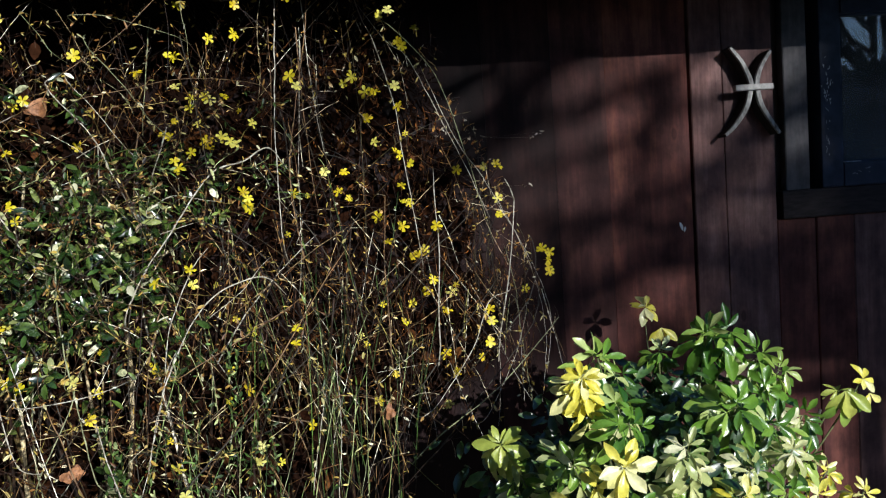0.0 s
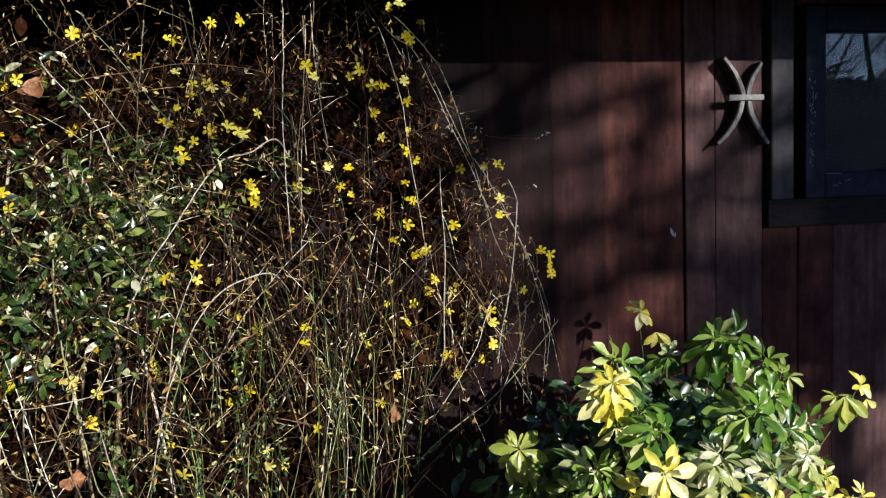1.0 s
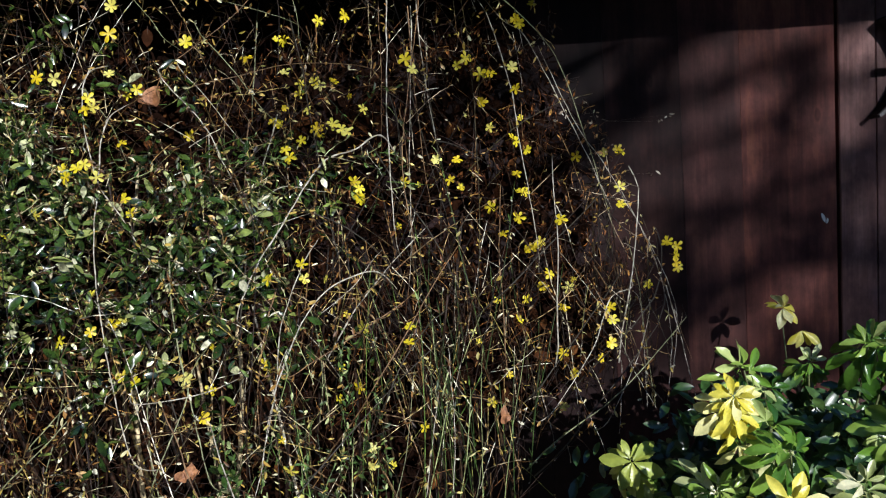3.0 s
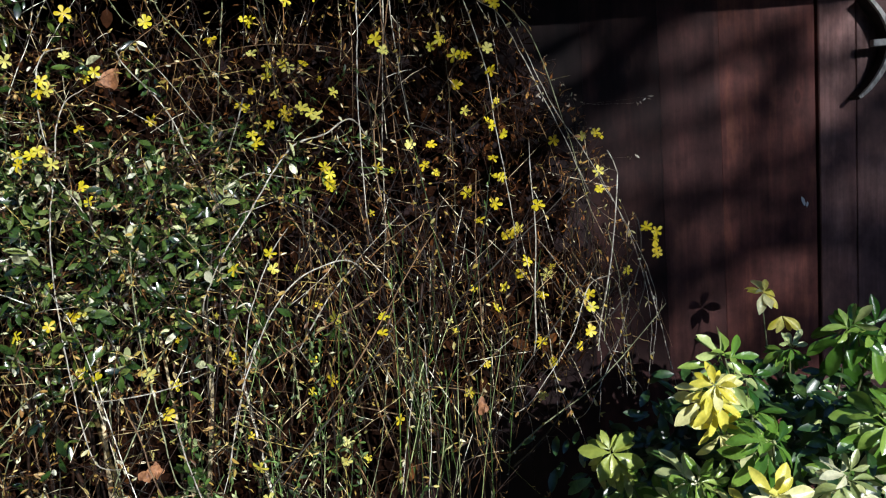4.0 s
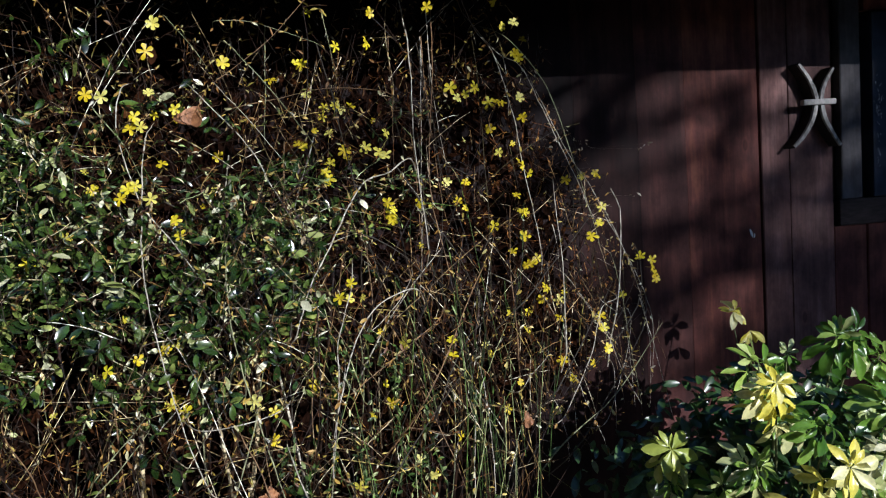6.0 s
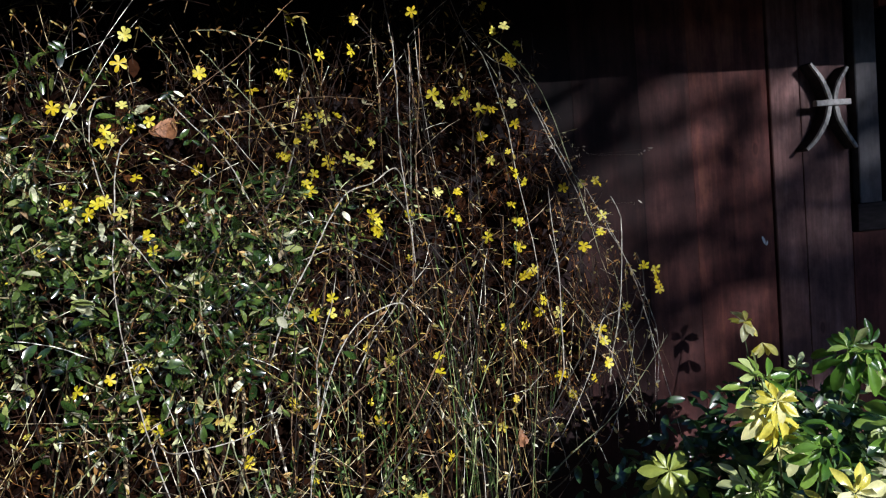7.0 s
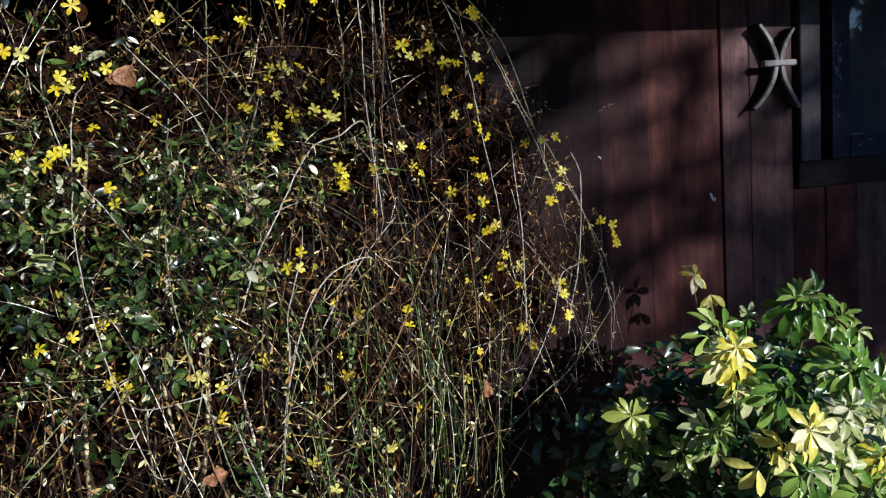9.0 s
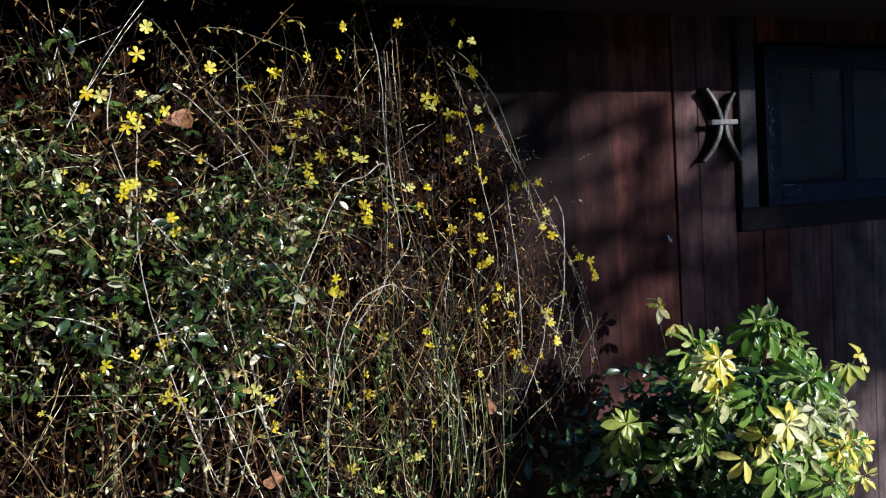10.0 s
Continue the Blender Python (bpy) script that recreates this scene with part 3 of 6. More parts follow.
# young shoots arching up over the top
for i in range(90):
    x = rng.uniform(-1.25, 0.0)
    if x > -0.75 and rng.random() < 0.85:
        continue
    z = rng.uniform(1.58, 1.85)
    y = min(1.9, front(x, z) + abs(rng.gauss(0.02, 0.06)))
    r = rng.choice((0.0006, 0.0008, 0.001))
    pts = stem_line(Vector((x, y, z)), Vector((rng.gauss(0.1, 0.45), rng.gauss(-0.1, 0.1), rng.uniform(0.5, 1.0))), rng.uniform(0.15, 0.42), rng.uniform(0.02, 0.16), r, 9, 0.1)
    pts = [Vector((p.x, p.y, min(p.z, 2.02 if p.y < 1.47 else 1.97))) for p in pts]
    stems.tube(pts, [r * (1.1 - 0.06 * k) for k in range(10)], 4)
    dress(pts, 0.3, 0.04, 0.5)
# thin stems reaching up into the shade of the eave
for i in range(60):
    x = rng.uniform(-1.1, 0.14)
    z = rng.uniform(1.66, 1.8)
    y = min(1.97, max(1.82, front(x, z) + rng.uniform(0.1, 0.26)))
    r = rng.choice((0.0006, 0.0008, 0.001))
    pts = stem_line(Vector((x, y, z)), Vector((rng.gauss(0.05, 0.35), rng.gauss(0.0, 0.1), 1.0)), rng.uniform(0.12, 0.32), 0.02, r, 9, 0.1)
    pts = [Vector((p.x, p.y, min(p.z, 2.0))) for p in pts]
    stems.tube(pts, [r * (1.1 - 0.06 * k) for k in range(10)], 4)
    dress(pts, 0.35, 0.05, 0.5)
# dim leaf bits up there
for i in range(260):
    x, z = rng.uniform(-0.7, 0.2), rng.uniform(1.76, 1.98)
    if x > right_edge(z) - 0.01:
        continue
    p = Vector((x, rng.uniform(1.8, 1.97), z))
    ln = rng.uniform(0.008, 0.02)
    buds.leaf(p, rand_dir() + Vector((0, -0.2, -0.5)), rand_dir() + Vector((0, -0.8, 0.3)), ln, ln * rng.uniform(0.2, 0.4), 0.2, 0.4)
    twigs.tube([p, p + rand_dir() * 0.02, p + Vector((rng.gauss(0, 0.02), 0.01, rng.uniform(-0.06, 0.06)))], [0.0004, 0.0006, 0.0006], 3)
# a loose bundle of long stems hanging close together from the top
for i in range(9):
    x = rng.gauss(-0.13, 0.045)
    z = rng.uniform(1.62, 1.95)
    y = front(x, z) + rng.uniform(-0.01, 0.1)
    r = rng.uniform(0.0006, 0.0011)
    q = stem_line(Vector((x, y, z)), Vector((rng.gauss(0.05, 0.1), rng.gauss(-0.05, 0.06), -1)), rng.uniform(0.35, 0.8), 0.05, r, 14, 0.07)
    hp = Heap()
    hp.tube(q, [r * (1.1 - 0.5 * k / 14) * (1.3 if k % 3 == 1 else 1.0) for k in range(15)], 5)
    attach("stem", hp.mesh("stem", JO), (CANE_DARK, CANE_BROWN, CANE, CANE_DARK, CANE_BROWN)[i % 5], jasmine)
    dress(q, 0.35, 0.04, 0.4)
# straw-coloured old shoots in the lower part
for i in range(300):
    z = rng.uniform(0.72, 1.22) + 0.1 * rng.random() ** 2
    x = rng.uniform(-1.25, 0.05)
    y = front(x, z) + rng.gauss(0.0, 0.035)
    d = Vector((rng.gauss(0.0, 0.7), rng.gauss(-0.3, 0.3), rng.gauss(-0.3, 0.7)))
    r = rng.uniform(0.0004, 0.0008)
    pts = stem_line(Vector((x, y, z)), d, rng.uniform(0.04, 0.15), 0.05, r, 4, 0.16)
    straw.tube(pts, [r, r * 1.2, r, r * 0.8, r * 0.5], 3)
    for p, q in zip(pts, pts[1:]):
        if rng.random() < 0.55:
            ln = rng.uniform(0.008, 0.018)
            straw.leaf(q, (q - p).normalized() + rand_dir() * 0.7, rand_dir() + Vector((0, -0.8, 0.3)), ln, ln * rng.uniform(0.22, 0.38), rng.uniform(0, 0.5), 0.4)
# straw-coloured and green twiglets high in the shrub
for i in range(420):
    z = rng.uniform(1.45, 1.72)
    x = rng.uniform(-1.1, -0.2)
    if z > 1.56 and rng.random() < 0.6:
        continue
    y = front(x, z) + rng.gauss(0.0, 0.035)
    d = Vector((rng.gauss(0.3, 0.7), rng.gauss(-0.3, 0.3), rng.gauss(-0.1, 0.6)))
    r = rng.uniform(0.0004, 0.0008)
    pts = stem_line(Vector((x, y, z)), d, rng.uniform(0.03, 0.1), 0.05, r, 4, 0.2)
    heap = straw if rng.random() < 0.6 else green
    heap.tube(pts, [r, r * 1.2, r, r * 0.8, r * 0.5], 3)
    for p, q in zip(pts, pts[1:]):
        for _ in range(2):
            if rng.random() < 0.6:
                ln = rng.uniform(0.007, 0.018)
                heap.leaf(q, (q - p).normalized() + rand_dir() * 0.8, rand_dir() + Vector((0, -0.8, 0.3)), ln, ln * rng.uniform(0.22, 0.42), rng.uniform(0, 0.5), 0.4)
# buff and brown bits caught among the evergreen leaves
for i in range(280):
    z = rng.uniform(0.95, 1.68)
    x = rng.uniform(-1.35, -0.4)
    y = front(x, z) + rng.gauss(0.0, 0.03)
    d = Vector((rng.gauss(0.4, 0.8), rng.gauss(-0.3, 0.3), rng.gauss(0.0, 0.5)))
    r = rng.uniform(0.0005, 0.0009)
    pts = stem_line(Vector((x, y, z)), d, rng.uniform(0.03, 0.11), 0.04, r, 4, 0.2)
    straw.tube(pts, [r, r * 1.2, r, r * 0.8, r * 0.5], 3)
    for p, q in zip(pts, pts[1:]):
        for _ in range(2):
            if rng.random() < 0.6:
                ln = rng.uniform(0.007, 0.016)
                straw.leaf(q, (q - p).normalized() + rand_dir() * 0.8, rand_dir() + Vector((0.2, -0.8, 0.3)), ln, ln * rng.uniform(0.2, 0.4), rng.uniform(0, 0.5), 0.5)
# close-set upright green stems in the middle of the shrub
for i in range(36):
    x = rng.gauss(-0.1, 0.12)
    z = rng.uniform(0.55, 1.1)
    y = min(1.97, front(x, z) + abs(rng.gauss(0.0, 0.05)))
    r = rng.choice((0.0008, 0.001, 0.0012))
    pts = stem_line(Vector((x, y, z)), Vector((rng.gauss(0.03, 0.12), rng.gauss(0, 0.05), 1.0)), rng.uniform(0.2, 0.5), 0.01, r, 9, 0.05)
    green.tube(pts, [r * (1.1 - 0.06 * k) for k in range(10)], 4)
    for p, q in zip(pts, pts[1:]):
        if rng.random() < 0.3:
            ln = rng.uniform(0.01, 0.03)
            green.leaf(q, (q - p).normalized() + rand_dir() * 0.5, rand_dir() + Vector((0, -0.8, 0.3)), ln, ln * 0.14, rng.uniform(0, 0.3), 0.4)
# dense short straight stems, straw-pale and broken, low in the shrub
for i in range(230):
    x, z = rng.gauss(-0.12, 0.17), rng.uniform(0.72, 1.2)
    if x > right_edge(z) - 0.08:
        continue
    y = min(1.97, front(x, z) + abs(rng.gauss(0.0, 0.04)))
    p = Vector((x, y, z))
    d = Vector((rng.gauss(0.0, 0.22), rng.gauss(-0.05, 0.15), 1.0)).normalized() * rng.uniform(0.05, 0.16)
    r = rng.uniform(0.0005, 0.0009)
    bend = rand_dir() * 0.004
    heap = straw if i % 5 < 2 else green if i % 5 < 3 else stems
    heap.tube([p, p + d * 0.35 + bend, p + d * 0.7 + bend * 0.6, p + d], [r, r * 1.1, r, r * 0.7], 4)
# leafy green shoots low in the shrub
for i in range(60):
    x, z = rng.gauss(-0.38, 0.1), rng.uniform(0.78, 1.12)
    y = front(x, z) + rng.gauss(0.01, 0.03)
    r = rng.uniform(0.0006, 0.001)
    pts = stem_line(Vector((x, y, z)), Vector((rng.gauss(0.0, 0.3), rng.gauss(-0.2, 0.2), rng.choice((-1, 1, 1)))), rng.uniform(0.06, 0.16), 0.04, r, 6, 0.14)
    green.tube(pts, [r * (1.1 - 0.09 * k) for k in range(7)], 4)
    for p, q in zip(pts, pts[1:]):
        for _ in range(2):
            ln = rng.uniform(0.008, 0.018)
            green.leaf(q, (q - p).normalized() * 0.6 + rand_dir() * 0.8, rand_dir() + Vector((0, -0.8, 0.3)), ln, ln * rng.uniform(0.3, 0.45), rng.uniform(0, 0.3), 0.4)
# thin strands hanging free at the outer edge
for i in range(9):
    z = rng.uniform(1.1, 1.55)
    x = right_edge(z) - 0.03 - abs(rng.gauss(0.02, 0.09))
    y = min(1.96, front(x, z) + rng.uniform(-0.02, 0.08))
    r = rng.choice((0.0006, 0.0007, 0.0009, 0.0011))
    pts = stem_line(Vector((x, y, z)), Vector((rng.uniform(-0.1, 0.25), rng.uniform(-0.2, 0.1), rng.uniform(-1.0, -0.6))), rng.uniform(0.2, 0.42), 0.08, r, 9, 0.07)
    stems.tube(pts, [r * (1.1 - 0.06 * k) * (1.4 if k % 2 else 1.0) for k in range(10)], 4)
    dress(pts, 0.22, 0.035, 0.45)
# straight pale strands trailing below the outer edge
for i in range(20):
    z = rng.uniform(1.08, 1.4)
    x = rng.uniform(0.08, 0.43)
    p = Vector((x, min(1.93, front(x, z) + rng.uniform(-0.03, 0.05)), z))
    r = rng.uniform(0.0005, 0.0009)
    lean = Vector((rng.gauss(0.08, 0.18), rng.gauss(-0.05, 0.06), -1))
    ln = rng.uniform(0.16, 0.38)
    q = [p + lean * (ln * k / 8) + Vector((0.004 * noise.noise((i, k * 0.5, 0)), 0, 0)) - Vector((0.03 * lean.x * (k / 8) ** 2, 0, 0)) for k in range(9)]
    stems.tube(q, [r * (1.1 - 0.07 * k) * (1.4 if k % 2 else 1.0) for k in range(9)], 4)
    for a, e in zip(q, q[1:]):
        if rng.random() < 0.3:
            buds.bud(e, rand_dir() + Vector((0, 0, -0.4)), rng.uniform(0.006, 0.014), rng.uniform(0.001, 0.002))
dry = Heap()
for x, y, z in ((0.420, 1.78, 1.582), (0.406, 1.78, 1.570), (0.386, 1.78, 1.453), (0.260, 1.80, 1.598), (0.250, 1.80, 1.58), (0.190, 1.80, 1.60), (0.175, 1.80, 1.585), (0.162, 1.85, 1.78), (0.33, 1.86, 1.43), (0.30, 1.84, 1.53)):
    for _ in range(3):
        ln = rng.uniform(0.007, 0.014)
        dry.leaf(Vector((x, y, z)) + rand_dir() * 0.008, rand_dir() + Vector((0.3, 0, -0.5)), rand_dir() + Vector((0, -1, 0.3)), ln, ln * 0.35, 0.2, 0.4)
    q = stem_line(Vector((x, y + 0.002, z)), Vector((-0.8, rng.uniform(-0.1, 0.2), rng.uniform(-0.2, 0.5))), rng.uniform(0.05, 0.1), 0.05, 0, 4, 0.25)
    dry.tube(q, [0.0001, 0.00015, 0.0002, 0.0003, 0.0004], 3)
DRY = island_material("dry_pale_bits", [(0.0, (0.1, 0.06, 0.03)), (0.5, (0.3, 0.24, 0.17)), (1.0, (0.62, 0.58, 0.5))], 0.6, 0.2)
tagged(attach("dry_leaflets", dry.mesh("dry_leaflets", JO), DRY, jasmine), kind="stuff")
# stems rooted in the soil, carrying the mound
for i in range(26):
    x = rng.uniform(-1.2, 0.15)
    q = [Vector((x, rng.uniform(1.75, 1.95), -0.03))]
    q.append(q[0] + Vector((rng.uniform(-0.1, 0.1), rng.uniform(-0.1, 0.05), rng.uniform(0.5, 0.8))))
    q.append(q[1] + Vector((rng.uniform(-0.15, 0.15), rng.uniform(-0.1, 0.02), rng.uniform(0.5, 0.8))))
    line = smooth_line(q, 6)
    stems.tube(line, [0.006 - 0.0003 * k for k in range(len(line))], 6)
# dead leaves and old growth in the mound's depth, gap shade in their colour
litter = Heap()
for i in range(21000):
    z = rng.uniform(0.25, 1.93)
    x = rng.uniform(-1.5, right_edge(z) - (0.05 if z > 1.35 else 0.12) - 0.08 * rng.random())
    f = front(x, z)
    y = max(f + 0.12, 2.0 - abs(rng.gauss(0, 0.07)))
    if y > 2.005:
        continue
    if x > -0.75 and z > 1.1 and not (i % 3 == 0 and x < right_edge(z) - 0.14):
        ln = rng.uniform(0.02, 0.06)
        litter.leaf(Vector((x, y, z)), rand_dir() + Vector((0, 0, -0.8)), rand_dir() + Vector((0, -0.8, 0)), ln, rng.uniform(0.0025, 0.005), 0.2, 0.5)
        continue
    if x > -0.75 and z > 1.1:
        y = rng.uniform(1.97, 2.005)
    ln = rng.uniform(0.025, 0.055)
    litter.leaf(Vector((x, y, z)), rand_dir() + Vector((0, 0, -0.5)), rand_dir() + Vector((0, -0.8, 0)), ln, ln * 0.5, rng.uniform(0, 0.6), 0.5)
LITTER = island_material("shade_dark_dry_leaves", [(0.0, (0.008, 0.0035, 0.002)), (0.75, (0.013, 0.0052, 0.0028)), (0.95, (0.035, 0.0125, 0.005)), (1.0, (0.13, 0.05, 0.016))], 0.9, gloss=0.05)
tagged(attach("shade_dark_undergrowth", litter.mesh("shade_dark_undergrowth", JO), LITTER, jasmine), kind="stuff")
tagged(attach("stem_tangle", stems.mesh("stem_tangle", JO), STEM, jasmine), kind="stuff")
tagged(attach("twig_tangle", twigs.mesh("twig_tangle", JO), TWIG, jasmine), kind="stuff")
# straw, rust and green shoots carry the same painted dapple in their patches
STRAW = island_material("straw_shoots", [(0.0, (0.03, 0.01, 0.004)), (0.45, (0.08, 0.036, 0.012)), (0.62, (0.36, 0.23, 0.08)), (0.74, (0.13, 0.16, 0.04)), (0.86, (0.5, 0.36, 0.1)), (1.0, (0.62, 0.55, 0.38))], 0.5, 0.1, gloss=0.4, patch=(60.0, 0.15, 1.9), edge=0.08)
tagged(attach("straw_tangle", straw.mesh("straw_tangle", JO), STRAW, jasmine), kind="stuff")
RUST = island_material("rust_brown_twigs", [(0.0, (0.02, 0.006, 0.003)), (0.52, (0.06, 0.02, 0.007)), (0.78, (0.24, 0.09, 0.02)), (0.92, (0.45, 0.24, 0.06)), (1.0, (0.56, 0.46, 0.28))], 0.5, gloss=0.3, patch=(60.0, 0.15, 1.8), edge=0.08)
tagged(attach("rust_twig_tangle", rust.mesh("rust_twig_tangle", JO), RUST, jasmine), kind="stuff")
GREEN = island_material("green_shoots", [(0.0, (0.014, 0.026, 0.007)), (0.5, (0.035, 0.07, 0.014)), (0.8, (0.1, 0.17, 0.035)), (1.0, (0.5, 0.52, 0.26))], 0.45, gloss=0.4, patch=(45.0, 0.25, 1.8))
tagged(attach("green_shoot_tangle", green.mesh("green_shoot_tangle", JO), GREEN, jasmine), kind="stuff")
tagged(attach("bud_scatter", buds.mesh("bud_scatter", JO), BUD, jasmine), kind="stuff")


leaflets = Heap()


def cane(points, radius, mat, label=""):
    """One long, plainly seen stem with its swollen nodes."""
    radius *= 0.66
    line = smooth_line(points, 9)
    line = [p + Vector((0.0022 * noise.noise(p * 30), 0.0022 * noise.noise(p * 30 + Vector((9, 0, 0))), 0)) for p in line]
    n = len(line) - 1
    for k in range(3, n, 3):
        if rng.random() < 0.5:
            g = (line[k] - line[k - 1]).normalized()
            for _ in range(rng.choice((1, 2, 2, 3))):
                ln = rng.uniform(0.008, 0.019)
                leaflets.leaf(line[k], g * rng.uniform(-0.2, 0.7) + rand_dir() * 0.8 + Vector((0, -0.3, -0.2)), rand_dir() + Vector((0.2, -0.8, 0.3)), ln, ln * rng.uniform(0.22, 0.4), rng.uniform(0, 0.4), 0.4)
    hp = Heap()
    hp.tube(line, [radius * min(1.0, 0.35 + 6.0 * min(k, n - k) / n) * (1.0 - 0.3 * k / n) * (1.4 if k % 5 == 4 else 1.0) for k in range(n + 1)], 6)
    return attach("cane", hp.mesh("cane", JO), mat, jasmine, label)


cane([(-0.183, 1.713, 1.523), (-0.213, 1.633, 1.573), (-0.266, 1.605, 1.546), (-0.322, 1.578, 1.528), (-0.365, 1.547, 1.472), (-0.407, 1.511, 1.403), (-0.452, 1.474, 1.333), (-0.486, 1.437, 1.250), (-0.501, 1.520, 1.213)], 0.0024, CANE)
cane([(-0.202, 1.632, 1.248), (-0.232, 1.552, 1.298), (-0.289, 1.525, 1.292), (-0.335, 1.498, 1.268), (-0.366, 1.474, 1.232), (-0.397, 1.441, 1.169), (-0.422, 1.408, 1.099), (-0.433, 1.493, 1.067)], 0.00208, CANE)
cane([(-0.730, 1.641, 1.678), (-0.734, 1.523, 1.624), (-0.743, 1.483, 1.504), (-0.743, 1.439, 1.380), (-0.720, 1.392, 1.250), (-0.685, 1.344, 1.116), (-0.648, 1.312, 1.020), (-0.631, 1.398, 0.977)], 0.00184, CANE)
cane([(-0.770, 1.670, 1.762), (-0.774, 1.560, 1.730), (-0.783, 1.537, 1.658), (-0.761, 1.504, 1.565), (-0.739, 1.483, 1.504), (-0.693, 1.463, 1.442), (-0.642, 1.440, 1.362), (-0.619, 1.530, 1.326)], 0.00176, CANE)
cane([(-0.605, 1.570, 1.434), (-0.603, 1.454, 1.387), (-0.599, 1.419, 1.283), (-0.583, 1.389, 1.190), (-0.556, 1.359, 1.088), (-0.524, 1.325, 0.972), (-0.510, 1.410, 0.920)], 0.00208, CANE_GREEN)
cane([(-0.591, 1.692, 1.848), (-0.557, 1.587, 1.804), (-0.482, 1.576, 1.706), (-0.431, 1.568, 1.630), (-0.408, 1.664, 1.596)], 0.0016, CANE_GREEN)
cane([(-0.663, 1.661, 1.755), (-0.627, 1.553, 1.711), (-0.547, 1.535, 1.613), (-0.507, 1.519, 1.529), (-0.462, 1.502, 1.434), (-0.442, 1.594, 1.391)], 0.00184, CANE)
cane([(-0.196, 1.80, 2.03), (-0.188, 1.76, 1.92), (-0.188, 1.696, 1.809), (-0.197, 1.655, 1.635), (-0.197, 1.627, 1.521), (-0.194, 1.591, 1.376), (-0.193, 1.675, 1.311)], 0.00208, CANE)
cane([(-0.110, 1.80, 2.03), (-0.119, 1.76, 1.87), (-0.139, 1.701, 1.740), (-0.166, 1.654, 1.577), (-0.171, 1.624, 1.463), (-0.151, 1.599, 1.327), (-0.142, 1.688, 1.266)], 0.00176, CANE_BROWN)
cane([(-0.020, 1.90, 2.02), (0.010, 1.86, 1.90), (0.038, 1.789, 1.817), (0.072, 1.779, 1.681), (0.086, 1.760, 1.543), (0.108, 1.726, 1.332), (0.118, 1.811, 1.237)], 0.00176, CANE)
cane([(0.000, 1.92, 1.95), (0.068, 1.87, 1.84), (0.109, 1.813, 1.794), (0.155, 1.817, 1.706), (0.202, 1.818, 1.603), (0.254, 1.818, 1.484), (0.295, 1.814, 1.377)], 0.00144, CANE)
cane([(0.151, 1.860, 1.770), (0.222, 1.820, 1.582), (0.284, 1.820, 1.481), (0.335, 1.820, 1.387), (0.390, 1.824, 1.262), (0.413, 1.812, 1.154), (0.416, 1.792, 1.049), (0.388, 1.752, 0.912)], 0.00112, CANE)
cane([(0.325, 1.810, 1.310), (0.347, 1.799, 1.202), (0.350, 1.773, 1.072), (0.361, 1.743, 0.918)], 0.00112, CANE_GREEN)
cane([(0.378, 1.825, 1.290), (0.410, 1.819, 1.194), (0.438, 1.808, 1.098), (0.465, 1.798, 1.008)], 0.00088, CANE_BROWN)
cane([(0.239, 1.859, 1.211), (0.262, 1.755, 1.150), (0.313, 1.746, 1.015), (0.361, 1.743, 0.918)], 0.00096, CANE)
cane([(-0.148, 1.680, 1.251), (-0.189, 1.554, 1.230), (-0.280, 1.496, 1.183), (-0.360, 1.448, 1.144), (-0.398, 1.427, 1.127), (-0.415, 1.518, 1.119)], 0.00192, CANE_BROWN)
cane([(0.352, 1.902, 1.200), (0.327, 1.790, 1.192), (0.272, 1.764, 1.174), (0.225, 1.723, 1.081), (0.135, 1.653, 0.980), (0.084, 1.617, 0.947), (0.061, 1.701, 0.932)], 0.0016, CANE)
cane([(-0.608, 1.643, 1.680), (-0.569, 1.553, 1.688), (-0.482, 1.576, 1.706), (-0.382, 1.608, 1.727), (-0.268, 1.647, 1.724), (-0.217, 1.765, 1.723)], 0.00136, CANE_BROWN)
cane([(-0.701, 1.437, 1.114), (-0.651, 1.349, 1.116), (-0.540, 1.375, 1.121), (-0.490, 1.487, 1.123)], 0.0016, CANE)
cane([(-0.639, 1.378, 0.929), (-0.619, 1.303, 0.982), (-0.574, 1.359, 1.100), (-0.557, 1.388, 1.168), (-0.549, 1.501, 1.199)], 0.00176, CANE_GREEN)
cane([(-0.419, 1.512, 1.111), (-0.416, 1.425, 1.145), (-0.409, 1.453, 1.220), (-0.372, 1.500, 1.323), (-0.355, 1.621, 1.369)], 0.00176, CANE)
cane([(-0.326, 1.788, 2.006), (-0.380, 1.661, 1.948), (-0.501, 1.601, 1.819), (-0.618, 1.558, 1.726), (-0.671, 1.639, 1.684)], 0.0010, CANE_BROWN)
cane([(0.036, 1.903, 1.912), (0.082, 1.812, 1.859), (0.184, 1.833, 1.741), (0.252, 1.823, 1.520), (0.300, 1.803, 1.310)], 0.00144, CANE_GREEN)
cane([(0.315, 1.830, 1.420), (0.386, 1.828, 1.285), (0.435, 1.814, 1.133), (0.410, 1.774, 0.978)], 0.00112, CANE)
cane([(-1.004, 1.508, 1.181), (-0.981, 1.388, 1.150), (-0.931, 1.343, 1.082), (-0.898, 1.316, 1.036), (-0.883, 1.404, 1.015)], 0.0016, CANE_BROWN)
cane([(-0.603, 1.675, 1.866), (-0.593, 1.605, 1.867), (-0.558, 1.609, 1.869), (-0.521, 1.614, 1.866), (-0.487, 1.618, 1.856), (-0.397, 1.633, 1.826), (-0.370, 1.703, 1.817)], 0.0009, CANE_GREEN)
